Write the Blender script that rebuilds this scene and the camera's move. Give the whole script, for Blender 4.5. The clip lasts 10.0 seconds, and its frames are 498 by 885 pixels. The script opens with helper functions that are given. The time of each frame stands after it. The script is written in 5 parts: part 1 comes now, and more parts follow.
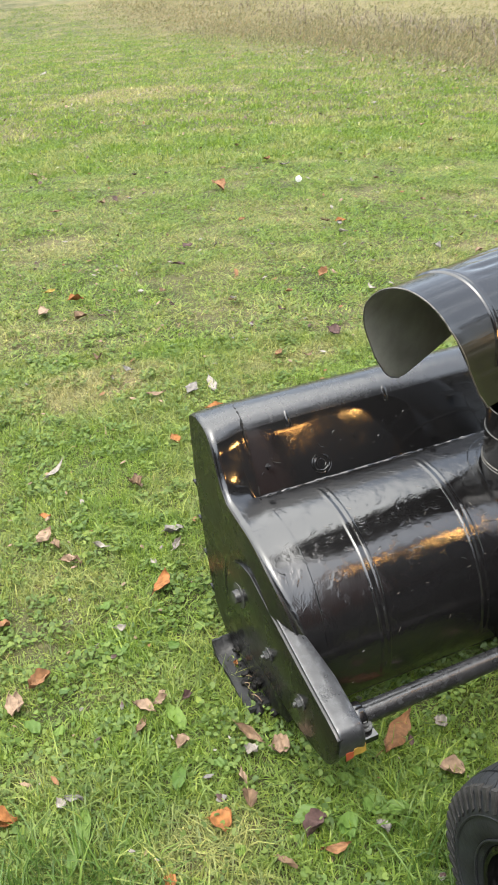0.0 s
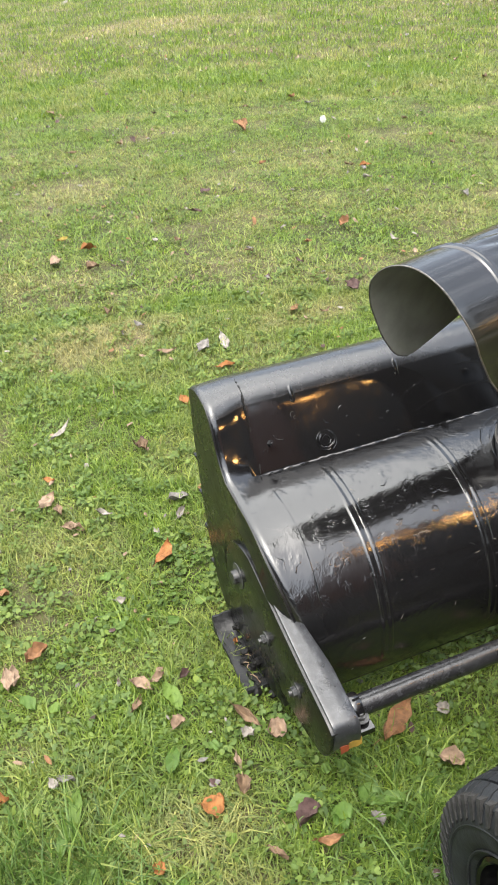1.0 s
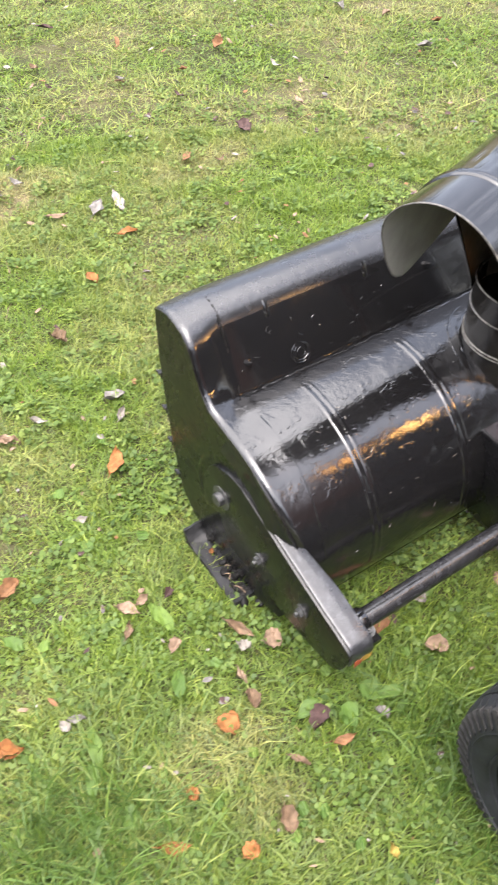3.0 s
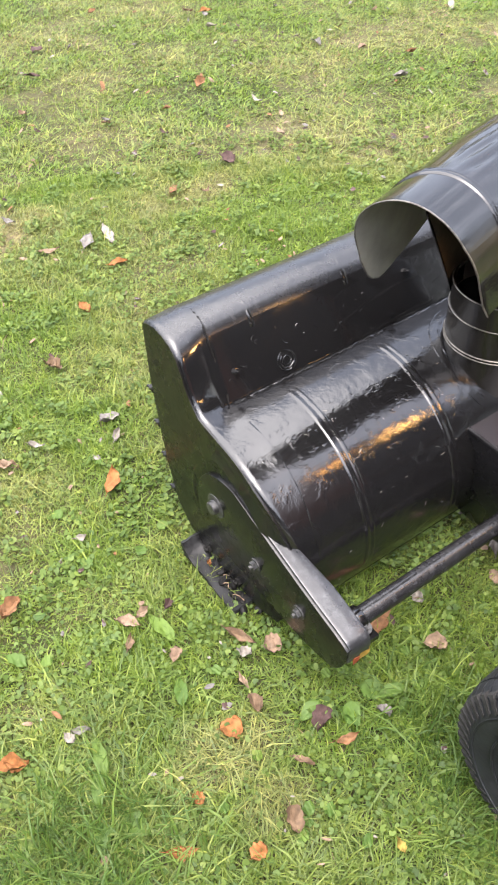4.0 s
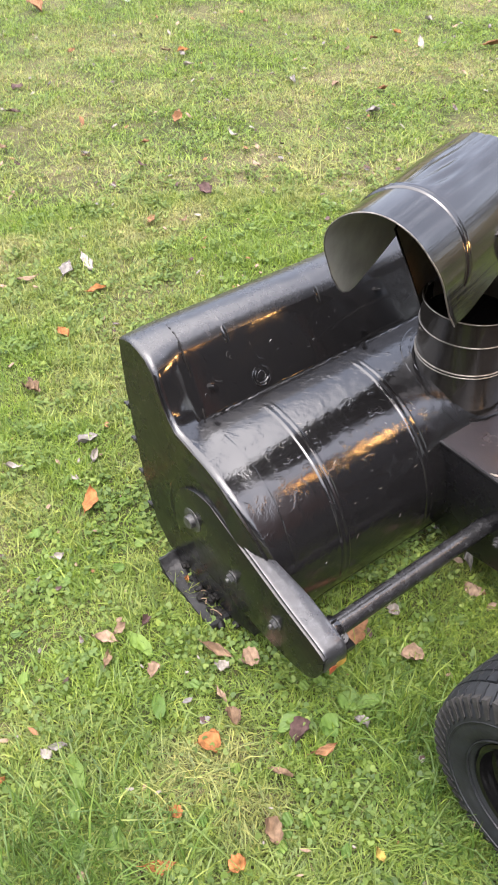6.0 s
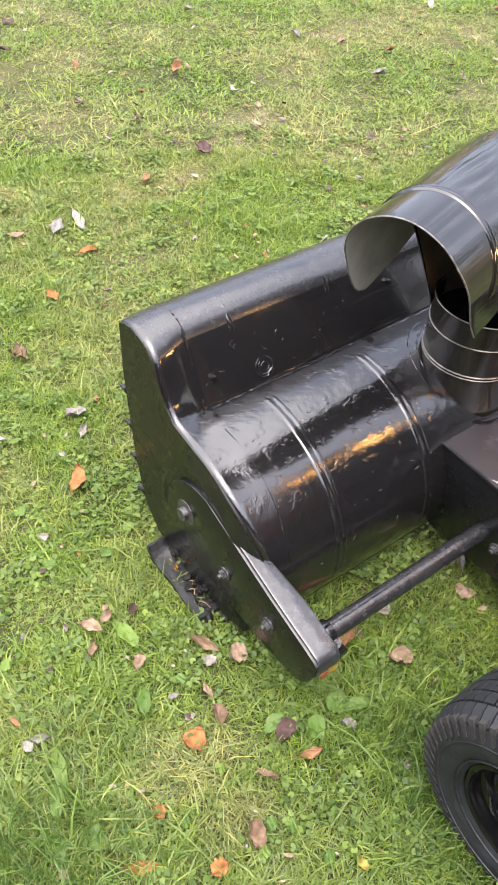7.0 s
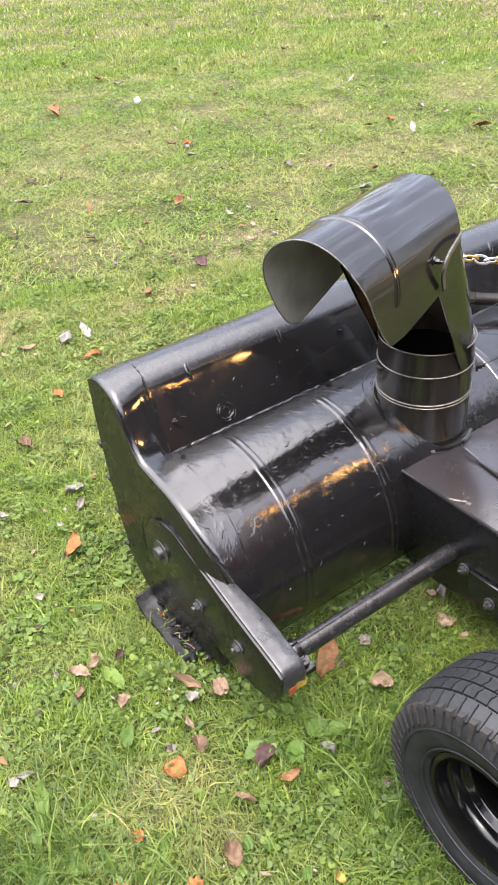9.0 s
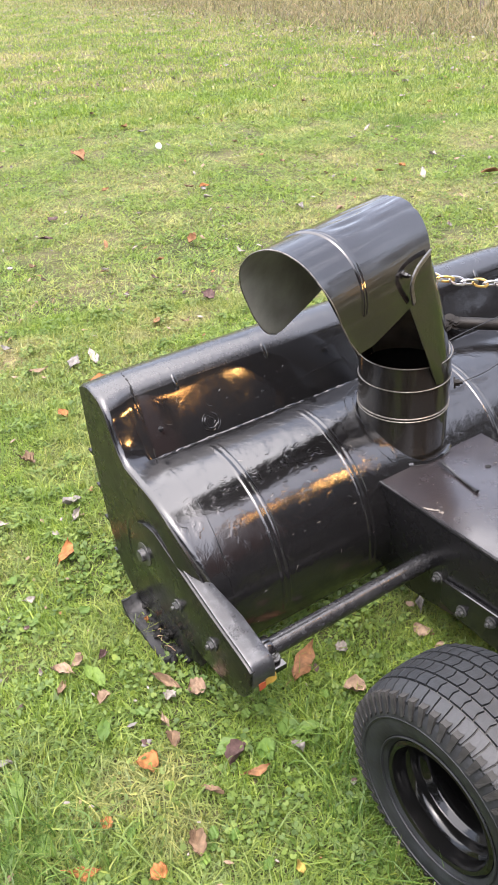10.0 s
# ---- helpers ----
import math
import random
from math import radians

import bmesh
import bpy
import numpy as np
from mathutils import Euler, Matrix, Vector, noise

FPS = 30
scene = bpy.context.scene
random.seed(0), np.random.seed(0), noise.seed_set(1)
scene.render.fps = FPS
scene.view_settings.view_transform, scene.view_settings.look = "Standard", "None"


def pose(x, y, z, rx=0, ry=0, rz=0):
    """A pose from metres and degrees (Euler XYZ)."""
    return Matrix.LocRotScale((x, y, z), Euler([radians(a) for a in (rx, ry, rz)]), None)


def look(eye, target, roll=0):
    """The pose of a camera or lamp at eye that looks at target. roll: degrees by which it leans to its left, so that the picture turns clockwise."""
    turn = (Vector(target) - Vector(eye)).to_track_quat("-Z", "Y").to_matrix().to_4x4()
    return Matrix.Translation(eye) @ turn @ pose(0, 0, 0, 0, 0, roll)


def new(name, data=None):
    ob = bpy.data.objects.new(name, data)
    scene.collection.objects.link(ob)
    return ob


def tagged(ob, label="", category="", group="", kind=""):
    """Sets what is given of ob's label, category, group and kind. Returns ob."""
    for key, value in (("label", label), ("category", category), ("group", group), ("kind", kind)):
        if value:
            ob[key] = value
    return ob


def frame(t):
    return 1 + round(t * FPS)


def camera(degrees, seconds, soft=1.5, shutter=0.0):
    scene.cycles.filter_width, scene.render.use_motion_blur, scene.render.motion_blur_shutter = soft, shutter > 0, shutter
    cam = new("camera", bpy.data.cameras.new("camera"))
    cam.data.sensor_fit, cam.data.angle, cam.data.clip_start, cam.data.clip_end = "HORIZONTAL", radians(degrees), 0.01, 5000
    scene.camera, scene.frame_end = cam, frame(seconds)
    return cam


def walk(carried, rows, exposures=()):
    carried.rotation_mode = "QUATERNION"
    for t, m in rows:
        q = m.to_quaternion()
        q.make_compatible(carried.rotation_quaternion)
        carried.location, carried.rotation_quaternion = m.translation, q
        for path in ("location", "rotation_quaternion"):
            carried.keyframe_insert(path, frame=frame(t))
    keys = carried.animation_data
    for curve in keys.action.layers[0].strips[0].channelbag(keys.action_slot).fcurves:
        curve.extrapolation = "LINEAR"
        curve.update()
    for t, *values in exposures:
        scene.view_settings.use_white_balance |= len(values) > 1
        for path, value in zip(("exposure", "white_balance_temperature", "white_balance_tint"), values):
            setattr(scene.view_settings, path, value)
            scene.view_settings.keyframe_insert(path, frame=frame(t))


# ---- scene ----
cam = camera(33.34, 10.0, soft=1.15, shutter=0.3)
PATH = [
    (0, pose(0.0284, 0.0527, 1.4246, 60.290, 2.835, -24.589)),
    (0.5, pose(0.1076, 0.0596, 1.4265, 58.907, 3.733, -22.254)),
    (1, pose(0.1177, 0.1273, 1.4474, 56.274, 3.048, -22.690)),
    (1.5, pose(0.1192, 0.3165, 1.5236, 48.508, 0.343, -23.211)),
    (2, pose(0.1261, 0.4614, 1.5744, 42.098, -1.959, -25.821)),
    (2.5, pose(0.0821, 0.4322, 1.5760, 42.979, -3.103, -32.762)),
    (3, pose(-0.0446, 0.4488, 1.5915, 42.581, -1.179, -34.246)),
    (3.2, pose(-0.0766, 0.4381, 1.5870, 42.814, -0.341, -33.622)),
    (4.3, pose(-0.0605, 0.3037, 1.5507, 47.950, 2.289, -37.508)),
    (4.5, pose(-0.0601, 0.2329, 1.5224, 50.494, 4.296, -37.939)),
    (5, pose(-0.0752, 0.0937, 1.4620, 56.080, 7.807, -37.132)),
    (5.5, pose(-0.0832, 0.1148, 1.4690, 55.582, 6.512, -36.880)),
    (5.7, pose(-0.0852, 0.2039, 1.5119, 52.304, 3.790, -37.089)),
    (6.8, pose(-0.0699, 0.4247, 1.5767, 44.852, -2.568, -36.653)),
    (7, pose(-0.0675, 0.4414, 1.5790, 44.358, -3.072, -36.531)),
    (7.5, pose(-0.0560, 0.2914, 1.5311, 49.942, 0.921, -36.630)),
    (8, pose(-0.0565, 0.2039, 1.5022, 52.807, 2.840, -36.552)),
    (8.5, pose(-0.0354, 0.1645, 1.4925, 54.246, 3.451, -36.695)),
    (9, pose(-0.0400, 0.1284, 1.4931, 54.162, 3.126, -36.224)),
    (9.5, pose(-0.0352, 0.0197, 1.4636, 57.410, 4.651, -35.468)),
    (10, pose(-0.0294, -0.0182, 1.4569, 57.606, 3.115, -34.160)),
]
walk(cam, PATH, [(0, 2.47, 6500, 6), (1.5, 2.5, 6500, 9), (2.5, 2.75, 6400, 16), (3.0, 2.85, 6450, 14), (3.2, 2.85, 6450, 14), (4.3, 2.79, 6450, 14), (7, 2.8, 6450, 16), (8.5, 2.82, 6450, 16), (10, 2.82, 6450, 16)])
# ---- world and light ----
world = bpy.data.worlds.new("overcast_sky")
scene.world = world
world.use_nodes = True
wn = world.node_tree
wn.nodes.clear()
sky = wn.nodes.new("ShaderNodeTexSky")
sky.sky_type = "NISHITA"
sky.sun_disc = False
sky.sun_elevation = radians(70)
sky.sun_rotation = radians(200)
sky.air_density, sky.dust_density, sky.ozone_density = 1.0, 4.0, 1.0
grey = wn.nodes.new("ShaderNodeHueSaturation")
grey.inputs["Saturation"].default_value = 0.5
bg = wn.nodes.new("ShaderNodeBackground")
bg.inputs["Strength"].default_value = 0.15
wout = wn.nodes.new("ShaderNodeOutputWorld")
wn.links.new(sky.outputs[0], grey.inputs["Color"])
wn.links.new(grey.outputs[0], bg.inputs["Color"])
wn.links.new(bg.outputs[0], wout.inputs["Surface"])

sun_data = bpy.data.lights.new("sun", "SUN")
sun_data.energy, sun_data.angle, sun_data.color = 1.2, radians(85), (1.0, 0.95, 0.87)
sun_lamp = new("sun", sun_data)
sun_lamp.matrix_world = look((-3, 5, 16), (0, 0, 0))


# ---- materials ----
def material(name):
    m = bpy.data.materials.new(name)
    m.use_nodes = True
    nt = m.node_tree
    return m, nt, nt.nodes["Principled BSDF"]


def node(nt, kind, **values):
    n = nt.nodes.new(kind)
    for k, v in values.items():
        n.inputs[k].default_value = v
    return n


def ramp(nt, src, stops):
    r = nt.nodes.new("ShaderNodeValToRGB")
    while len(r.color_ramp.elements) < len(stops):
        r.color_ramp.elements.new(0.5)
    for e, (pos, col) in zip(r.color_ramp.elements, stops):
        e.position, e.color = pos, (*col, 1) if len(col) == 3 else col
    nt.links.new(src, r.inputs[0])
    return r.outputs[0]


def grey3(v):
    return (v, v, v)


def noise_of(nt, coord, scale, detail=4.0, rough=0.55):
    n = node(nt, "ShaderNodeTexNoise", Scale=scale, Detail=detail, Roughness=rough)
    nt.links.new(coord, n.inputs["Vector"])
    return n.outputs["Fac"]


def bumped(nt, b, height, strength, dist):
    u = node(nt, "ShaderNodeBump", Strength=strength, Distance=dist)
    nt.links.new(height, u.inputs["Height"])
    nt.links.new(u.outputs[0], b.inputs["Normal"])


def mixed(nt, fac, a, b):
    m = nt.nodes.new("ShaderNodeMix")
    m.data_type = "RGBA"
    for src, key in ((fac, 0), (a, 6), (b, 7)):
        if isinstance(src, (tuple, float)):
            m.inputs[key].default_value = (*src, 1) if isinstance(src, tuple) else src
        else:
            nt.links.new(src, m.inputs[key])
    return m.outputs[2]


def paint_black(name, rough_lo, rough_hi, wave, streak=False, base=(0.0054, 0.0053, 0.0056), ior=1.56, worn=0.0, lumps=0.0):
    """Hand-sprayed gloss enamel: runs, orange peel, dust in the coat."""
    m, nt, b = material(name)
    co = nt.nodes.new("ShaderNodeTexCoord").outputs["Object"]
    big = noise_of(nt, co, 9, 5)
    if streak:
        mp = nt.nodes.new("ShaderNodeMapping")
        mp.vector_type = "TEXTURE"
        mp.inputs["Rotation"].default_value = (0, 0, radians(16))
        mp.inputs["Scale"].default_value = (22.0, 1.0, 1.0)
        nt.links.new(co, mp.inputs["Vector"])
        co = mp.outputs[0]
    fine = noise_of(nt, co, 300, 3)
    dust = noise_of(nt, co, 420, 3)
    coat = mixed(nt, ramp(nt, dust, [(0.64, grey3(0)), (0.74, grey3(1))]), base, tuple(3 * c for c in base))
    # pale streaks in the base colour stand in for reflections along the hood
    if streak:
        coat = mixed(nt, ramp(nt, noise_of(nt, co, 70, 5, 0.6), [(0.5, grey3(0)), (0.7, grey3(0.28))]), coat, (0.05, 0.051, 0.053))
    if worn:
        coat = mixed(nt, ramp(nt, noise_of(nt, co, 70, 8, 0.75), [(0.5, grey3(0)), (0.74, grey3(worn))]), coat, (0.16, 0.165, 0.175))
    nt.links.new(coat, b.inputs["Base Color"])
    film = ramp(nt, noise_of(nt, co, 26, 9, 0.7), [(0.5, grey3(0)), (0.68, grey3(0.1))])
    sheen = nt.nodes.new("ShaderNodeMath")
    sheen.operation = "ADD"
    nt.links.new(ramp(nt, big, [(0.35, grey3(rough_lo)), (0.7, grey3(rough_hi))]), sheen.inputs[0])
    nt.links.new(film, sheen.inputs[1])
    nt.links.new(sheen.outputs[0], b.inputs["Roughness"])
    b.inputs["IOR"].default_value = ior
    add = nt.nodes.new("ShaderNodeMath")
    add.operation = "MULTIPLY_ADD"
    add.inputs[1].default_value = 0.2
    nt.links.new(fine, add.inputs[0])
    mid = nt.nodes.new("ShaderNodeMath")
    mid.operation = "MULTIPLY_ADD"
    mid.inputs[1].default_value = 0.55 if streak else 0.48
    nt.links.new(noise_of(nt, co, 55, 3), mid.inputs[0])
    nt.links.new(noise_of(nt, co, 14, 2), mid.inputs[2])
    nt.links.new(mid.outputs[0], add.inputs[2])
    relief = add.outputs[0]
    if lumps:
        blob = nt.nodes.new("ShaderNodeMath")
        blob.operation = "MULTIPLY_ADD"
        blob.inputs[1].default_value = lumps
        nt.links.new(ramp(nt, noise_of(nt, co, 34, 4, 0.6), [(0.55, grey3(0)), (0.63, grey3(1))]), blob.inputs[0])
        nt.links.new(relief, blob.inputs[2])
        relief = blob.outputs[0]
    bumped(nt, b, relief, wave, 0.004)
    return m


GLOSS = paint_black("gloss_black_enamel", 0.04, 0.1, 0.11, ior=1.61)
DRUM = paint_black("orange_peel_black_enamel", 0.035, 0.09, 0.27, ior=1.61, lumps=0.34)
PLATE = paint_black("flat_plate_black_enamel", 0.045, 0.11, 0.05, ior=1.6, lumps=0.3)
TOP = paint_black("dulled_top_enamel", 0.17, 0.32, 0.22, False, (0.009, 0.0095, 0.0108), 1.58, 0.06)
END = paint_black("dull_end_plate_enamel", 0.2, 0.34, 0.2, False, (0.0045, 0.0045, 0.0045), 1.4)
ROD = paint_black("scuffed_rod_enamel", 0.16, 0.32, 0.3, False, (0.009, 0.009, 0.0096), 1.5, 0.16)
FLANGE = paint_black("scuffed_flange_enamel", 0.22, 0.36, 0.25, False, (0.016, 0.0165, 0.018), 1.55, 0.3)
HOOD = paint_black("reflection_streaked_enamel", 0.06, 0.18, 0.32, True, ior=1.5)
SATIN = paint_black("satin_black_enamel", 0.2, 0.34, 0.22, False, (0.0062, 0.006, 0.0064), 1.4)

# top plate's dust, plus sky and bonnet reflections lifted into its base colour
DUST_SHEEN_BLACK = paint_black("dusty_sheen_black_enamel", 0.14, 0.28, 0.22, False, (0.019, 0.0165, 0.0178), 1.6)
CHUTE_PAINT = paint_black("dusty_chute_enamel", 0.08, 0.17, 0.13, False, (0.0125, 0.0115, 0.0102), 1.56)


def plain(name, colour, rough, metal=0.0, scale=60, spread=0.25, bump=0.2, spec=0.5):
    m, nt, b = material(name)
    co = nt.nodes.new("ShaderNodeTexCoord").outputs["Object"]
    lo = tuple(c * (1 - spread) for c in colour)
    hi = tuple(min(1, c * (1 + spread)) for c in colour)
    nt.links.new(ramp(nt, noise_of(nt, co, scale), [(0.3, lo), (0.7, hi)]), b.inputs["Base Color"])
    b.inputs["Metallic"].default_value = metal
    b.inputs["Specular IOR Level"].default_value = spec
    nt.links.new(ramp(nt, noise_of(nt, co, scale * 0.4), [(0.3, grey3(rough * 0.8)), (0.7, grey3(min(1, rough * 1.2)))]), b.inputs["Roughness"])
    bumped(nt, b, noise_of(nt, co, scale * 4, 3), bump, 0.002)
    return m


RUST_MUD = plain("muddy_black_steel", (0.006, 0.0055, 0.005), 0.6, scale=40, spread=0.6, bump=0.6, spec=0.18)
SHOE_BLACK = plain("scraped_shoe_enamel", (0.0075, 0.0075, 0.0078), 0.5, scale=30, spread=0.7, bump=0.5, spec=0.4)
RING = plain("worn_ring_steel", (0.13, 0.122, 0.11), 0.42, 0.6, 120, 0.6)
ZINC = plain("zinc_plate", (0.4, 0.4, 0.41), 0.4, 1.0)
WORN = plain("worn_painted_bolt", (0.034, 0.034, 0.034), 0.38, 0.0, 150, 0.8)
DUSTY = plain("dusty_grey_inside", (0.27, 0.265, 0.245), 0.42, 0.0, 14, 0.25, 0.1)
CHUTE_IN = plain("chute_inside_lift", (0.075, 0.058, 0.044), 0.5, 0.0, 25, 0.4, 0.2)
BRASS = plain("yellow_zinc_plate", (0.75, 0.5, 0.16), 0.3, 1.0)
RUBBER = plain("tyre_rubber", (0.0068, 0.0079, 0.0094), 0.6, scale=30, spread=0.5, bump=0.5, spec=0.36)
nt = RUBBER.node_tree
b = next(n for n in nt.nodes if n.type == "BSDF_PRINCIPLED")
co = nt.nodes.new("ShaderNodeTexCoord").outputs["Object"]
dusty_part = ramp(nt, noise_of(nt, co, 22, 8, 0.7), [(0.5, grey3(0)), (0.75, grey3(0.75))])
old = b.inputs["Base Color"].links[0].from_socket
nt.links.new(mixed(nt, dusty_part, old, (0.0175, 0.0186, 0.0205)), b.inputs["Base Color"])
LUG = plain("dusty_shoulder_rubber", (0.0165, 0.016, 0.0152), 0.75, scale=45, spread=0.6, bump=0.5, spec=0.25)
GROOVE = plain("dust_in_tyre_grooves", (0.034, 0.0335, 0.032), 0.85, scale=40, spread=0.5, bump=0.5, spec=0.2)
RIM_BLACK = paint_black("rim_enamel", 0.06, 0.12, 0.08, False, (0.003, 0.003, 0.003), 1.4)
STICKER = plain("torn_yellow_sticker", (0.22, 0.14, 0.025), 0.5, scale=25, spread=0.5)
STICKER_RED = plain("torn_red_sticker", (0.22, 0.045, 0.018), 0.5, scale=25, spread=0.5)
ORANGE_BODY = plain("orange_bonnet_paint", (0.085, 0.023, 0.012), 0.35, scale=8, spread=0.2, bump=0.05)
HUB = plain("dull_hub_cap", (0.028, 0.029, 0.031), 0.5, scale=30, spread=0.3)
CHASSIS = plain("dark_chassis_paint", (0.01, 0.01, 0.011), 0.45, scale=12)

HEADLIGHTS = []
# left lamp set dimmer and redder to weaken its reflection on the plate
for lens, glow, power in (("clouded_headlight_lens", (1.0, 0.46, 0.12, 1), 8.0), ("warm_headlight_lens", (1.0, 0.52, 0.15, 1), 19.0)):
    m, nt, b = material(lens)
    b.inputs["Base Color"].default_value = (1, 0.75, 0.4, 1)
    b.inputs["Emission Color"].default_value = glow
    b.inputs["Emission Strength"].default_value = power
    HEADLIGHTS.append(m)


def lawn_colour(nt, pos, lush, dry):
    """Green that drifts to straw in broad patches, and a dry belt where the lawn ends."""
    sep = nt.nodes.new("ShaderNodeSeparateXYZ")
    nt.links.new(pos, sep.inputs[0])
    patch = noise_of(nt, pos, 1.5, 5, 0.6)
    col = mixed(nt, ramp(nt, patch, [(0.43, grey3(0)), (0.66, grey3(0.62))]), lush, dry)

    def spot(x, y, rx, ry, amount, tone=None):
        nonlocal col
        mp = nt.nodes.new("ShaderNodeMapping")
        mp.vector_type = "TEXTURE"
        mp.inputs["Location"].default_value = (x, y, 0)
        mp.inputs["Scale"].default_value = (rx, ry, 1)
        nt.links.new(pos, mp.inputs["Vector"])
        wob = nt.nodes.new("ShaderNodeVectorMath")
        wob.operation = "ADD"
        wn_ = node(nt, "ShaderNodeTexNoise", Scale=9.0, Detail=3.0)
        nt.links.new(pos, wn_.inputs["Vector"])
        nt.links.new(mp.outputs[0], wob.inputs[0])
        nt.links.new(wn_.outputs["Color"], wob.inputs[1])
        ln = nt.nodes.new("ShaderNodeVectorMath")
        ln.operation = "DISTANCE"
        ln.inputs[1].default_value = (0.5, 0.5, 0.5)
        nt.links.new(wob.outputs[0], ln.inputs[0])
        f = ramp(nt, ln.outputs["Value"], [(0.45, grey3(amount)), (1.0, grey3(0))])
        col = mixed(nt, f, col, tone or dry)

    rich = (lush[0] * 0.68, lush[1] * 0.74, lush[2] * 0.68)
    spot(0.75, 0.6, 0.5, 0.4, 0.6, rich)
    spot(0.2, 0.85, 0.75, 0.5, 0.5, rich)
    spot(0.62, 3.08, 0.45, 0.22, 0.9)
    spot(1.45, 2.92, 0.3, 0.14, 0.6)
    spot(0.97, 5.1, 0.5, 0.35, 0.6)
    spot(3.6, 11.8, 1.6, 0.9, 0.6)
    spot(0.3, 1.0, 0.15, 0.1, 0.5)
    spot(0.33, 0.86, 0.1, 0.07, 0.4)
    # belt of dead grass past the mown edge
    along = nt.nodes.new("ShaderNodeMath")
    along.operation = "MULTIPLY"
    along.inputs[1].default_value = 0.03
    nt.links.new(sep.outputs[1], along.inputs[0])
    line = nt.nodes.new("ShaderNodeMath")
    line.operation = "MULTIPLY_ADD"
    line.inputs[1].default_value = 1.0
    nt.links.new(sep.outputs[0], line.inputs[0])
    nt.links.new(along.outputs[0], line.inputs[2])
    sh = nt.nodes.new("ShaderNodeMath")
    sh.operation = "MULTIPLY_ADD"
    sh.inputs[1].default_value = 3.0
    nt.links.new(noise_of(nt, pos, 0.8, 4), sh.inputs[0])
    nt.links.new(line.outputs[0], sh.inputs[2])
    mr = node(nt, "ShaderNodeMapRange", **{"From Min": 8.6, "From Max": 12.4, "To Max": 0.75})
    nt.links.new(sh.outputs[0], mr.inputs["Value"])
    col = mixed(nt, mr.outputs[0], col, (0.15, 0.125, 0.06))
    clump = nt.nodes.new("ShaderNodeMix")
    clump.data_type, clump.blend_type = "RGBA", "MULTIPLY"
    clump.inputs[0].default_value = 1.0
    nt.links.new(col, clump.inputs[6])
    nt.links.new(ramp(nt, noise_of(nt, pos, 14, 7, 0.75), [(0.3, (0.72, 0.75, 0.72)), (0.5, (1.0, 1.0, 1.0)), (0.7, (1.34, 1.29, 1.28))]), clump.inputs[7])
    return clump.outputs[2]


m, nt, b = material("lawn_soil")
pos = nt.nodes.new("ShaderNodeNewGeometry").outputs["Position"]
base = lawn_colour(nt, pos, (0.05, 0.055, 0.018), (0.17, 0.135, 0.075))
speck = ramp(nt, noise_of(nt, pos, 60, 6, 0.7), [(0.36, grey3(0.55)), (0.62, grey3(1))])
mm = nt.nodes.new("ShaderNodeMix")
mm.data_type, mm.blend_type = "RGBA", "MULTIPLY"
mm.inputs[0].default_value = 0.8
nt.links.new(base, mm.inputs[6])
nt.links.new(speck, mm.inputs[7])
nt.links.new(mm.outputs[2], b.inputs["Base Color"])
b.inputs["Roughness"].default_value = 0.9
b.inputs["Specular IOR Level"].default_value = 0.2
bumped(nt, b, noise_of(nt, pos, 45, 6, 0.7), 0.9, 0.03)
SOIL = m


def blade_material(name, lush, dry, rough=0.5):
    m, nt, b = material(name)
    g = nt.nodes.new("ShaderNodeNewGeometry")
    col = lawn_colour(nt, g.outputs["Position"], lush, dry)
    rnd = g.outputs["Random Per Island"]
    tint = ramp(nt, rnd, [(0.0, (0.5, 0.6, 0.55)), (0.35, (0.84, 0.92, 0.85)), (0.65, (1.05, 1.08, 1.0)), (0.88, (1.24, 1.2, 1.06)), (1.0, (1.55, 1.42, 1.32))])
    mul = nt.nodes.new("ShaderNodeMix")
    mul.data_type, mul.blend_type = "RGBA", "MULTIPLY"
    mul.inputs[0].default_value = 1.0
    nt.links.new(col, mul.inputs[6])
    nt.links.new(tint, mul.inputs[7])
    nt.links.new(mul.outputs[2], b.inputs["Base Color"])
    b.inputs["Roughness"].default_value = rough
    b.inputs["Specular IOR Level"].default_value = 0.45
    tr = nt.nodes.new("ShaderNodeBsdfTranslucent")
    nt.links.new(mul.outputs[2], tr.inputs["Color"])
    mx = nt.nodes.new("ShaderNodeMixShader")
    mx.inputs[0].default_value = 0.5
    nt.links.new(b.outputs[0], mx.inputs[1])
    nt.links.new(tr.outputs[0], mx.inputs[2])
    nt.links.new(mx.outputs[0], nt.nodes["Material Output"].inputs["Surface"])
    return m


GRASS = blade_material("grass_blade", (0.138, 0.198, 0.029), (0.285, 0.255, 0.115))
CLOVER = blade_material("clover_leaf", (0.108, 0.162, 0.032), (0.13, 0.16, 0.034), 0.6)
WEED = blade_material("broad_weed_leaf", (0.1, 0.165, 0.03), (0.105, 0.16, 0.03), 0.55)
TWIG = plain("bare_twig", (0.07, 0.05, 0.04), 0.8, scale=20)
WOODS = plain("unseen_dark_foliage", (0.026, 0.03, 0.016), 0.8, scale=0.6, spread=0.5)
STRAW_NEAR = blade_material("lawn_straw", (0.185, 0.145, 0.08), (0.195, 0.155, 0.086), 0.7)
STRAW = blade_material("dead_stalk", (0.13, 0.105, 0.07), (0.14, 0.11, 0.075), 0.8)


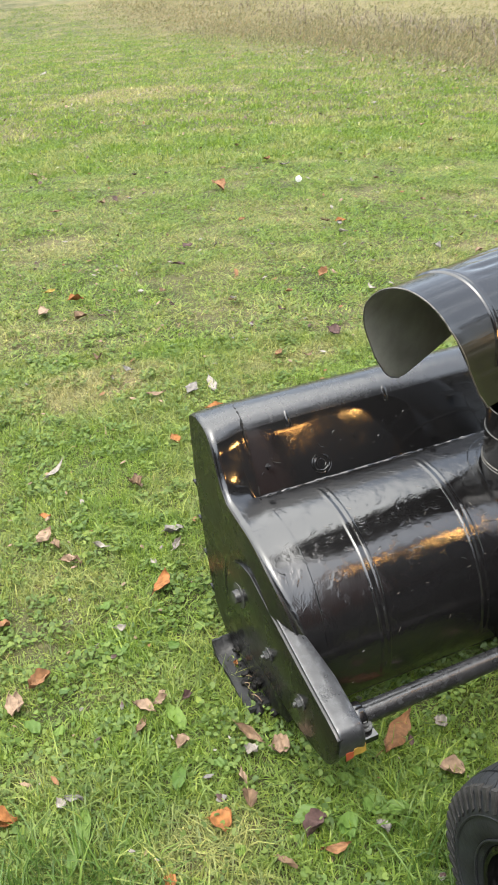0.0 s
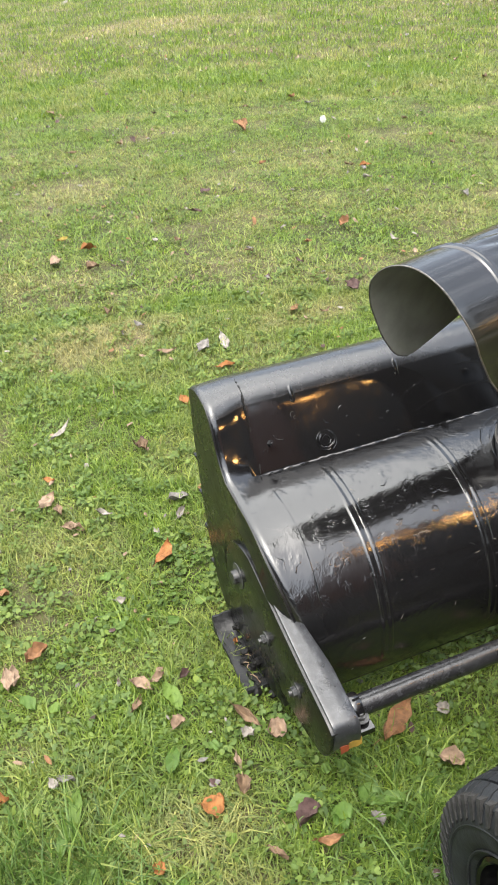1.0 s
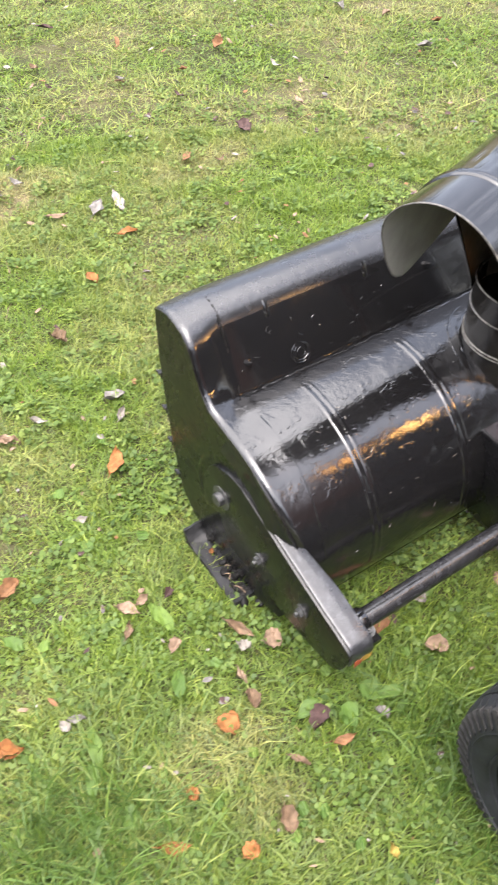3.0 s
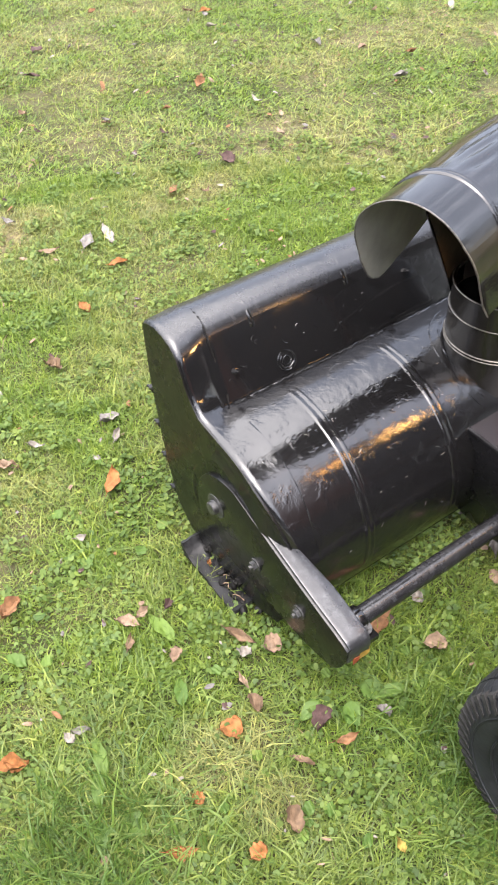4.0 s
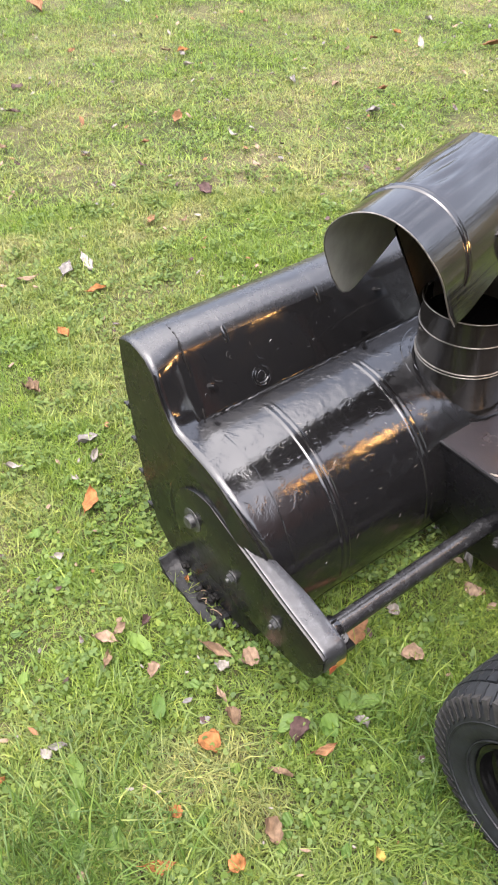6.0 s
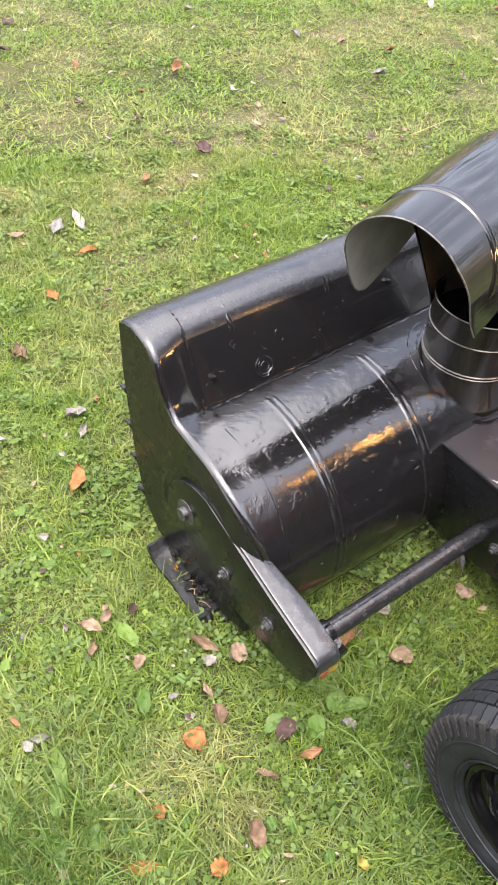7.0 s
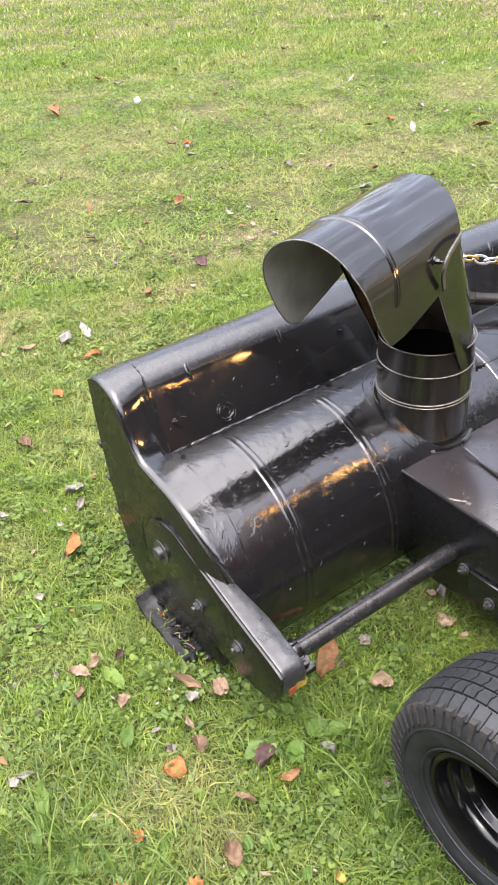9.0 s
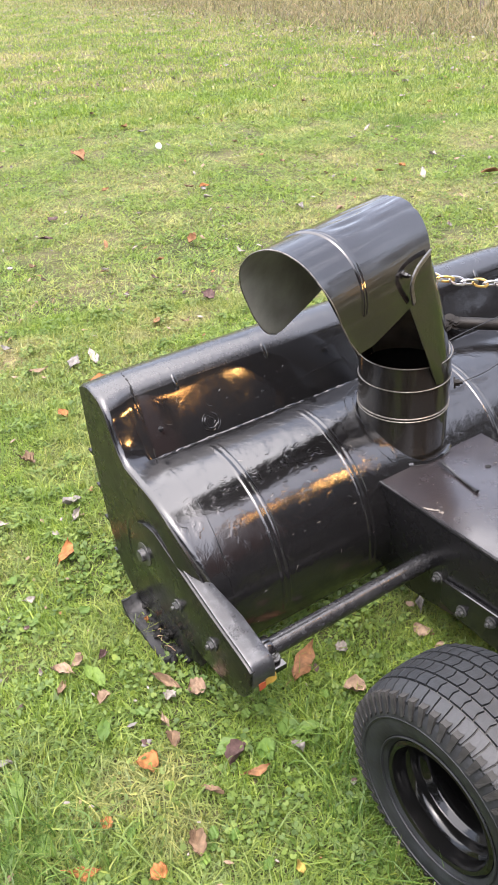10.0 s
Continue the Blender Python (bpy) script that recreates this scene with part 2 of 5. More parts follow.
def leaf_material(name, colour, spread=0.4):
    m, nt, b = material(name)
    co = nt.nodes.new("ShaderNodeTexCoord").outputs["Object"]
    lo = tuple(c * (1 - spread) for c in colour)
    hi = tuple(min(1, c * (1 + spread)) for c in colour)
    nt.links.new(ramp(nt, noise_of(nt, co, 70, 5), [(0.3, lo), (0.7, hi)]), b.inputs["Base Color"])
    b.inputs["Roughness"].default_value = 0.75
    b.inputs["Specular IOR Level"].default_value = 0.18
    bumped(nt, b, noise_of(nt, co, 260, 3), 0.6, 0.002)
    return m


FLUFF = plain("dandelion_fluff", (0.62, 0.62, 0.6), 0.9)
LEAVES = {
    "orange": leaf_material("orange_leaf", (0.17, 0.072, 0.024)),
    "rust": leaf_material("rust_leaf", (0.13, 0.066, 0.031)),
    "brown": leaf_material("brown_leaf", (0.11, 0.072, 0.044)),
    "tan": leaf_material("tan_leaf", (0.165, 0.115, 0.078)),
    "pale": leaf_material("pale_leaf", (0.17, 0.152, 0.13), 0.35),
    "grey": leaf_material("grey_leaf", (0.115, 0.105, 0.095)),
    "dark": leaf_material("dark_purple_leaf", (0.05, 0.03, 0.027)),
    "yellow": leaf_material("yellow_leaf", (0.2, 0.15, 0.035)),
}


# ---- mesh helpers ----
def finish(bm, name, material_, smooth=40):
    me = bpy.data.meshes.new(name)
    bmesh.ops.recalc_face_normals(bm, faces=bm.faces)
    bm.to_mesh(me)
    bm.free()
    if smooth:
        me.polygons.foreach_set("use_smooth", [True] * len(me.polygons))
        me.set_sharp_from_angle(angle=radians(smooth))
    for mt in material_ if isinstance(material_, list) else [material_]:
        me.materials.append(mt)
    return me


def part(name, bm, material_, parent, label="", smooth=40):
    ob = new(name, finish(bm, name, material_, smooth))
    ob.parent = parent
    if label:
        tagged(ob, label)
    return ob


def thing(name, bm, material_, label, category, group="", kind="", smooth=40):
    return tagged(new(name, finish(bm, name, material_, smooth)), label, category, group, kind)


def add_grid(bm, rows):
    """A sheet from rows of points."""
    vs = [[bm.verts.new(p) for p in r] for r in rows]
    for a, b_ in zip(vs, vs[1:]):
        for i in range(len(a) - 1):
            bm.faces.new((a[i], a[i + 1], b_[i + 1], b_[i]))
    return vs


def thicken(bm, t):
    bmesh.ops.recalc_face_normals(bm, faces=bm.faces)
    bmesh.ops.solidify(bm, geom=bm.faces[:], thickness=t)


def add_tube(bm, pts, r, seg=10, caps=True):
    """A round bar along a line of points."""
    pts = [Vector(p) for p in pts]
    rings = []
    side = None
    for i, p in enumerate(pts):
        d = (pts[min(i + 1, len(pts) - 1)] - pts[max(i - 1, 0)]).normalized()
        if side is None:
            side = d.orthogonal().normalized()
        side = (side - d * side.dot(d)).normalized()
        up = d.cross(side)
        rr = r[i] if isinstance(r, (list, tuple)) else r
        rings.append([bm.verts.new(p + rr * (math.cos(a) * side + math.sin(a) * up)) for a in (2 * math.pi * k / seg for k in range(seg))])
    for a, b_ in zip(rings, rings[1:]):
        for k in range(seg):
            bm.faces.new((a[k], a[(k + 1) % seg], b_[(k + 1) % seg], b_[k]))
    if caps:
        bm.faces.new(rings[0][::-1])
        bm.faces.new(rings[-1])


def add_lathe(bm, profile, axis_point, seg=48, closed=False):
    """Turns (x, r) pairs round a line through axis_point along x."""
    ax = Vector(axis_point)
    rings = []
    for x, r in profile:
        rings.append([bm.verts.new(ax + Vector((x, r * math.cos(a), r * math.sin(a)))) for a in (2 * math.pi * k / seg for k in range(seg))])
    pairs = list(zip(rings, rings[1:])) + ([(rings[-1], rings[0])] if closed else [])
    for a, b_ in pairs:
        for k in range(seg):
            bm.faces.new((a[k], a[(k + 1) % seg], b_[(k + 1) % seg], b_[k]))
    return rings


def add_prism(bm, outline, x0, x1):
    """A plate with a (y, z) outline between two x."""
    a = [bm.verts.new((x0, y, z)) for y, z in outline]
    b_ = [bm.verts.new((x1, y, z)) for y, z in outline]
    bm.faces.new(a)
    bm.faces.new(b_[::-1])
    for i in range(len(a)):
        j = (i + 1) % len(a)
        bm.faces.new((a[i], b_[i], b_[j], a[j]))


def add_box(bm, x0, x1, y0, y1, z0, z1):
    add_prism(bm, [(y0, z0), (y1, z0), (y1, z1), (y0, z1)], x0, x1)


def bevel(bm, w, seg=2, angle=30):
    bmesh.ops.recalc_face_normals(bm, faces=bm.faces)
    es = [e for e in bm.edges if len(e.link_faces) == 2 and e.calc_face_angle(0) > radians(angle)]
    bmesh.ops.bevel(bm, geom=es, offset=w, segments=seg, profile=0.5, affect="EDGES", clamp_overlap=True)


def add_hex(bm, centre, direction, r, h, washer=True):
    """A hexagon bolt head with its washer."""
    d = Vector(direction).normalized()
    s = d.orthogonal().normalized()
    u = d.cross(s)
    c = Vector(centre)
    for n, rr, lo, hi in ([(16, r * 1.55, 0, h * 0.3)] if washer else []) + [(6, r, h * 0.3, h), (10, r * 0.5, h, h * 1.5)]:
        rings = [[bm.verts.new(c + d * q + rr * (math.cos(a) * s + math.sin(a) * u)) for a in (2 * math.pi * k / n for k in range(n))] for q in (lo, hi)]
        for k in range(n):
            bm.faces.new((rings[0][k], rings[0][(k + 1) % n], rings[1][(k + 1) % n], rings[1][k]))
        bm.faces.new(rings[1])
        bm.faces.new(rings[0][::-1])


def smooth_line(pts, n):
    """Catmull-Rom through points, n steps a span."""
    p = [Vector(q) for q in pts]
    p = [2 * p[0] - p[1]] + p + [2 * p[-1] - p[-2]]
    out = []
    for i in range(1, len(p) - 2):
        for k in range(n):
            t = k / n
            out.append(0.5 * (2 * p[i] + (p[i + 1] - p[i - 1]) * t + (2 * p[i - 1] - 5 * p[i] + 4 * p[i + 1] - p[i + 2]) * t * t + (3 * p[i] - p[i - 1] - 3 * p[i + 1] + p[i + 2]) * t ** 3))
    return out + [p[-2]]


def leaf_bm(length, width, curl, fold, seed, pointed=True):
    """An ovate leaf, folded along its rib, curled, with a stalk."""
    r = random.Random(seed)
    bm = bmesh.new()
    rows = []
    n, mcount = 13, 9
    twist = r.uniform(-0.7, 0.7)
    sway, cup, fat, lop = r.uniform(-0.25, 0.25), r.uniform(-1.2, 2.2), r.uniform(0.8, 1.25), r.uniform(0.75, 1.25)
    for i in range(n):
        t = i / (n - 1)
        wd = width * 0.5 * (math.sin(math.pi * min(1, t ** fat * 1.03 + 0.01)) ** 1.05 if pointed else math.sqrt(max(0, 1 - (2 * t - 1) ** 2)) * 0.95 + 0.05)
        row = []
        for j in range(mcount):
            s = 2 * j / (mcount - 1) - 1
            jag = (1 + 0.13 * math.sin(7.3 * t * n + seed + j) * (abs(s) > 0.8)) * (lop if s > 0 else 2 - lop)
            x = (t - 0.5) * length
            y = s * wd * jag + sway * length * (t - 0.5) ** 2
            z = fold * abs(s * wd) + cup * s * s * wd * 0.35 + curl * (t - 0.45) ** 2 * length * 2.0 + twist * (t - 0.5) * y + 0.0035 * math.sin(6 * t + 3 * s + seed) + 0.06 * width * math.sin(11 * t + 5 * s * s + 2 * seed)
            row.append((x, y, z))
        rows.append(row)
    add_grid(bm, rows)
    add_grid(bm, [[(x, y, z - 0.0006) for x, y, z in row[::-1]] for row in rows])
    add_tube(bm, [(-0.49 * length, 0, curl * 0.42 * length), (-0.56 * length, 0.02 * length, curl * 0.36 * length), (-0.64 * length, 0.05 * length, curl * 0.2 * length)], 0.0007, 5)
    return bm


# ---- ground ----
def dip(x, y):
    s = max(0.0, 0.515 * x + 0.857 * y - 24.0)
    bank = 0.13 * s * s / (s + 6.0)
    return bank + 0.012 * noise.noise(Vector((x * 1.3, y * 1.3, 0))) + 0.006 * noise.noise(Vector((x * 5, y * 5, 3)))


def steps(lo, hi, fine):
    inner = np.arange(lo, hi + fine, fine)
    return np.concatenate([[lo - 400, lo - 120, lo - 40, lo - 12, lo - 4], inner, hi + 1 + np.arange(1, 36), hi + np.array([60, 120, 400])])


gx, gy = steps(-1, 12, 0.1), steps(-1, 16, 0.1)
bm = bmesh.new()
add_grid(bm, [[(x, y, dip(x, y)) for x in gx] for y in gy])
ground = thing("ground", bm, SOIL, "patchy green lawn with clover and straw-coloured spots", "lawn", kind="structure", smooth=180)


def value_noise(xy, scale, seed):
    return np.array([noise.noise(Vector((x * scale, y * scale, seed))) for x, y in xy])


def blades(name, xy, height, width, mat, label, lean=0.7, bent=True, category="grass"):
    """A sheet of grass blades: three or one triangle each, on one mesh."""
    n = len(xy)
    rng = np.random.default_rng(len(name) + n)
    az = 5.0 * value_noise(xy, 4.0, 17.0) + rng.normal(0, 2.2, n)
    face = az + rng.normal(0, 0.6, n) + np.pi / 2
    h = height * rng.lognormal(0, 0.35, n) * np.clip(1 + 0.75 * value_noise(xy, 3.3, 21.0) + 0.6 * value_noise(xy, 14.0, 4.0) + np.clip(1.3 - 0.8 * xy[:, 1] - 0.3 * xy[:, 0], 0, 0.4), 0.45, 2.4)
    ln = np.abs(rng.normal(0, lean, n)) * h
    w = width * rng.uniform(0.6, 1.4, n) / 2
    d = np.stack([np.cos(az), np.sin(az), 0 * az], 1)
    s = np.stack([np.cos(face), np.sin(face), 0 * az], 1) * w[:, None]
    z0 = np.array([dip(x, y) for x, y in xy]) - 0.004
    base_ = np.stack([xy[:, 0], xy[:, 1], z0], 1)
    up = np.array([0, 0, 1.0])
    if bent:
        mid = base_ + d * (ln * 0.35)[:, None] + up * (h * 0.6)[:, None]
        tip = base_ + d * ln[:, None] + up * (h * np.clip(1.05 - 0.25 * (ln / h) ** 2, 0.35, 1))[:, None]
        v = np.stack([base_ - s, base_ + s, mid - s * 0.8, mid + s * 0.8, tip], 1)
        tri = np.array([[0, 1, 3], [0, 3, 2], [2, 3, 4]])
    else:
        tip = base_ + d * ln[:, None] + up * h[:, None]
        v = np.stack([base_ - s, base_ + s, tip], 1)
        tri = np.array([[0, 1, 2]])
    k = v.shape[1]
    idx = (np.arange(n)[:, None, None] * k + tri[None]).reshape(-1)
    return soup(name, v.reshape(-1, 3), idx, mat, label, category)


def soup(name, v, idx, mat, label, category):
    me = bpy.data.meshes.new(name)
    me.vertices.add(len(v))
    me.vertices.foreach_set("co", np.ascontiguousarray(v, dtype=np.float32).ravel())
    me.loops.add(len(idx))
    me.loops.foreach_set("vertex_index", idx.astype(np.int32))
    nf = len(idx) // 3
    me.polygons.add(nf)
    me.polygons.foreach_set("loop_start", np.arange(nf, dtype=np.int32) * 3)
    me.polygons.foreach_set("use_smooth", np.ones(nf, dtype=bool))
    me.update(calc_edges=True)
    me.materials.append(mat)
    return tagged(new(name, me), label, category, kind="stuff")


def scatter(n, near, far, seed, spread=0.5, power=1.0):
    """Points in a fan over the lawn, from the standing place outwards."""
    rng = np.random.default_rng(seed)
    r = near + (far - near) * rng.uniform(0, 1, n) ** power
    a = radians(59) + rng.uniform(-spread, spread, n) + rng.normal(0, 0.07, n)
    return np.stack([0.05 + r * np.cos(a), 0.1 + r * np.sin(a)], 1)


near_xy = scatter(430000, 0.3, 3.4, 1, 0.75, 0.62)
near_xy = near_xy[value_noise(near_xy, 5.0, 12.0) + 0.7 * value_noise(near_xy, 17.0, 8.0) < 0.3 + 0.9 * np.random.default_rng(90).uniform(0, 1, len(near_xy))]
blades("lawn_grass", near_xy, 0.0175, 0.0031, GRASS, "short mown green grass blades with some straw", lean=1.35)
straw_xy = scatter(95000, 0.35, 6.0, 4, 0.7, 0.6)
straw_xy = straw_xy[value_noise(straw_xy, 5.0, 12.0) + 0.7 * value_noise(straw_xy, 17.0, 8.0) > 0.05]
blades("dry_straw", straw_xy, 0.011, 0.0013 * np.clip(np.hypot(straw_xy[:, 0], straw_xy[:, 1]), 1.1, 3.5), STRAW_NEAR, "dead straw-coloured blades lying in the lawn", lean=2.6)
tall = np.random.default_rng(91)
tall_xy = np.concatenate([tall.normal(0, 1, (1700, 2)) * (0.09, 0.08) + (-0.02, 0.98), tall.normal(0, 1, (1000, 2)) * (0.07, 0.1) + (0.68, 0.66), tall.normal(0, 1, (700, 2)) * (0.05, 0.25) + (0.62, 0.45)])
blades("lawn_grass", tall_xy, 0.034, 0.0032, WEED, "longer dark green grass left uncut round the wheel", lean=1.0)
mid_xy = scatter(460000, 3.0, 9.0, 2, 0.55, 0.75)
blades("lawn_grass", mid_xy, 0.0135, 0.0082, GRASS, "mown green grass further off", lean=2.3, bent=False)
rng3 = np.random.default_rng(77)
rest_xy = rng3.uniform(-2.5, 5.0, (150000, 2)) + np.array([0.6, -0.3])
turn_away = np.abs((np.arctan2(rest_xy[:, 1] - 0.1, rest_xy[:, 0] - 0.05) - radians(59) + np.pi) % (2 * np.pi) - np.pi)
rest_xy = rest_xy[(turn_away > 0.72) | (np.hypot(rest_xy[:, 0] - 0.05, rest_xy[:, 1] - 0.1) < 0.35)]
blades("lawn_grass", rest_xy, 0.021, 0.0065, GRASS, "short mown green grass beside the tractor", lean=1.0, bent=False)
tuft_xy = np.random.default_rng(78).normal(0, 1, (2500, 2)) * np.array([0.17, 0.13]) + np.array([4.86, 5.03])
blades("lawn_grass", tuft_xy, 0.028, 0.006, WEED, "tuft of longer dark green grass in the lawn", lean=0.6, bent=False)
far_xy = scatter(330000, 7.2, 34.0, 3, 0.5, 1.1)
blades("lawn_grass", far_xy, 0.026, 0.021, GRASS, "distant mown grass fading to dry straw", bent=False)


def clover(name, xy, size, mat, label):
    """Small round, notched leaves, each at its own height and tilt."""
    n = len(xy)
    rng = np.random.default_rng(n)
    h = rng.uniform(0.006, 0.027, n)
    z0 = np.array([dip(x, y) for x, y in xy])
    turn = rng.uniform(0, 2 * np.pi, n)
    tilt = rng.normal(0, 0.42, (n, 2))
    sz = size * rng.uniform(0.6, 1.35, n) * np.clip(0.8 + 0.05 * np.hypot(xy[:, 0], xy[:, 1]), 0.8, 1.2)
    vs, ids, base_ = [], [], 0
    ring = [(0.0, 0.0), (-0.5, -0.5), (-0.1, -0.95), (0.55, -0.85), (1.0, -0.35), (1.05, 0.35), (0.55, 0.85), (-0.1, 0.95), (-0.5, 0.5)]
    fan = np.array([[0, i, i + 1] for i in range(1, 8)])
    for px, py in ring:
        x = (np.cos(turn) * px - np.sin(turn) * py) * sz
        y = (np.sin(turn) * px + np.cos(turn) * py) * sz
        z = z0 + h + x * tilt[:, 0] + y * tilt[:, 1] + 0.12 * sz * (px * px + py * py)
        vs.append(np.stack([xy[:, 0] + x, xy[:, 1] + y, z], 1))
    v = np.stack(vs, 1)
    idx = (np.arange(n)[:, None, None] * 9 + fan[None]).reshape(-1)
    return soup(name, v.reshape(-1, 3), idx, mat, label, "clover")


cl = scatter(110000, 0.4, 9.0, 7, 0.65, 0.62)
cl = cl[value_noise(cl, 2.6, 5.0) + 0.9 * value_noise(cl, 11.0, 2.0) > 0.1]
clover("ground_ivy", cl, 0.0062, CLOVER, "small round ground ivy and clover leaves among the grass")
cl = scatter(80000, 0.4, 3.6, 8, 0.7, 0.6)
cl = cl[0.8 * value_noise(cl, 4.6, 5.0) + 1.0 * value_noise(cl, 13.0, 2.0) > 0.22]
clover("ground_ivy", cl, 0.007, CLOVER, "dense patches of round ground ivy leaves")


# ---- snow blower ----
PIVOT, RAISED = Vector((0.0, 0.7295, 0.1991)), 0.03
LIFT = 0.0
blower = tagged(new("snow_blower"), "glossy black tractor snow blower with chute, raised just off the lawn", "snow blower")
blower.matrix_world = Matrix.Translation(PIVOT + Vector((0, 0, RAISED))) @ pose(0, 0, 0, LIFT) @ Matrix.Translation(-PIVOT)
MID = 1.225
YC, ZC, RB = 1.36, 0.16, 0.25


def arc(a0, a1, n, r=RB):
    """Drum section; the angle runs from straight up over the back."""
    return [(YC - r * math.sin(radians(a)), ZC + r * math.cos(radians(a))) for a in np.linspace(a0, a1, n)]


upper = [(1.606, 0.546), (1.585, 0.556), (1.56, 0.562), (1.535, 0.5605), (1.513, 0.55), (1.5005, 0.532), (1.488, 0.508), (1.465, 0.465), (1.4465, 0.43), (1.43, 0.398)]
drum = arc(-15.5, 110, 30)
rim_out = [(1.604, 0.543), (1.583, 0.553), (1.558, 0.559), (1.53, 0.556), (1.503, 0.547), (1.482, 0.527), (1.468, 0.5), (1.455, 0.472), (1.437, 0.444), (1.412, 0.42)]
rim_low = [(YC - (RB - 0.0006) * math.sin(radians(a)), ZC + (RB - 0.0006) * math.cos(radians(a))) for a in np.linspace(0, 110, 30)]


def end_inset(i):
    """How far the drum's end is drawn in below the shoulder."""
    q = max(0.0, min(1.0, ((i - 12) / 28 - 0.15) / 0.6))
    return 0.034 * q * q * (3 - 2 * q)


def shell_half(side):
    """The pressed shell between one end and the middle; side -1 is the end with the arm seen."""
    def X(d):
        return MID + side * (MID - d)

    bm = bmesh.new()
    prof = upper + drum
    end = rim_out + rim_low
    n = len(prof)
    rows = []
    for k, (d, f, drop) in enumerate(((0.550, 0.0, 0.005), (0.5525, 0.0, 0.0015), (0.558, 0.02, 0.0), (0.561, 0.05, 0.0), (0.585, 0.35, 0.0), (0.606, 0.75, 0.0), (0.622, 1.0, 0.0))):
        row = []
        for i in range(n):
            dd = d + end_inset(i) * (1 - f)
            y = end[i][0] * (1 - f) + prof[i][0] * f
            z = end[i][1] * (1 - f) + prof[i][1] * f
            c = Vector((y - 1.40, z - 0.25)).normalized() * drop
            row.append((X(dd), y - c.x, z - c.y))
        rows.append(row)
    for d in np.linspace(0.64, MID, 8):
        rows.append([(X(d), y, z) for y, z in prof])
    add_grid(bm, rows)
    thicken(bm, -0.004)
    for fc in bm.faces:
        c = fc.calc_center_median()
        fc.material_index = (2 if c.z > 0.535 else 1) if c.y > 1.425 and c.z > 0.39 else 0
    return bm


for side, nm in ((-1, "near"), (1, "far")):
    part("housing_shell", shell_half(side), [DRUM, PLATE, TOP], blower, "glossy black rolled steel auger housing", smooth=50)


def end_plate(side):
    def X(d):
        return MID + side * (MID - d)

    bm = bmesh.new()
    outline = rim_out + rim_low[1:]
    front = [(1.15, 0.03), (1.22, 0.004), (1.35, 0.0), (1.48, 0.02), (1.53, 0.07), (1.565, 0.18), (1.585, 0.3), (1.6, 0.42)]
    ring = outline + front
    vs = []
    for i, (y, z) in enumerate(ring):
        vs.append(bm.verts.new((X(0.55 + (end_inset(i) if i < len(outline) else 0.0)), y, z)))
    c = bm.verts.new((X(0.551), 1.42, 0.3))
    c2 = [bm.verts.new((X(0.55), 1.42 + (v.co.y - 1.42) * 0.75, 0.3 + (v.co.z - 0.3) * 0.75)) for v in vs]
    for i in range(len(vs)):
        j = (i + 1) % len(vs)
        bm.faces.new((vs[i], vs[j], c2[j], c2[i]))
        bm.faces.new((c2[i], c2[j], c))
    thicken(bm, 0.005)
    return bm


for side in (-1, 1):
    part("end_plate", end_plate(side), END, blower, "black end plate with rolled edge")

# rounded cheek between the drum's end and the arm
for side in (-1, 1):
    bm = bmesh.new()
    lip_line = [(end_inset(i), p) for i, p in enumerate(rim_out + rim_low)][11:37]
    rows = []
    for k in np.linspace(0, 1, 7):
        row = []
        for inset, (y, z) in lip_line:
            c = Vector((y - 1.40, z - 0.25)).normalized() * 0.052 * k
            row.append((MID + side * (MID - (0.5512 + inset + (0.5395 - 0.5512 - inset) * k ** 0.55)), y - c.x, z - c.y))
        rows.append(row)
    add_grid(bm, rows)
    thicken(bm, 0.002)
    part("end_cheek", bm, GLOSS, blower, smooth=60)

# raised rim pressed into the end plate round the head of the arm
for side in (-1, 1):
    bm = bmesh.new()
    rim_pts = [(MID + side * (MID - 0.5505 - 0.006 * max(0.0, math.sin(a))), 1.32 + 0.134 * math.cos(a), 0.2 + 0.136 * math.sin(a)) for a in np.linspace(-0.75, 2.0, 26)]
    add_tube(bm, rim_pts, [0.0085 * min(1, 0.25 + 4 * k / 25, 0.25 + 4 * (25 - k) / 25) for k in range(26)], 10)
    part("end_plate_rim", bm, GLOSS, blower, smooth=60)

# front flange of the end plate, with its row of bolts
bm = bmesh.new()
flange = smooth_line([(0.556, 1.607, 0.5), (0.556, 1.6, 0.38), (0.556, 1.585, 0.25), (0.556, 1.56, 0.12), (0.556, 1.51, 0.03)], 4)
add_tube(bm, flange, 0.006, 8)
part("front_edge_bead", bm, GLOSS, blower)
for y, z in ((1.603, 0.363), (1.59, 0.27), (1.574, 0.181), (1.55, 0.091)):
    bm = bmesh.new()
    add_hex(bm, (0.558, y, z), (-0.35, 1, -0.1), 0.0075, 0.016)
    part("flange_bolt", bm, SATIN, blower)

# weld along the seam between upper plate and drum
rng = random.Random(4)
bm = bmesh.new()
line = [(x, 1.4235 + rng.uniform(-0.0015, 0.0015), 0.4045 + rng.uniform(-0.001, 0.0015)) for x in np.arange(0.624, 1.84, 0.009)]
add_tube(bm, line, [0.0024 + rng.uniform(-0.001, 0.0012) for _ in line], 7)
part("seam_weld", bm, GLOSS, blower, "lumpy black weld bead")

# rolled lower edge of the drum
bm = bmesh.new()
ye, ze = drum[-1]
add_tube(bm, [(0.6, ye, ze), (1.0, ye, ze), (2 * MID - 0.6, ye, ze)], 0.005, 8)
part("drum_lip", bm, GLOSS, blower)

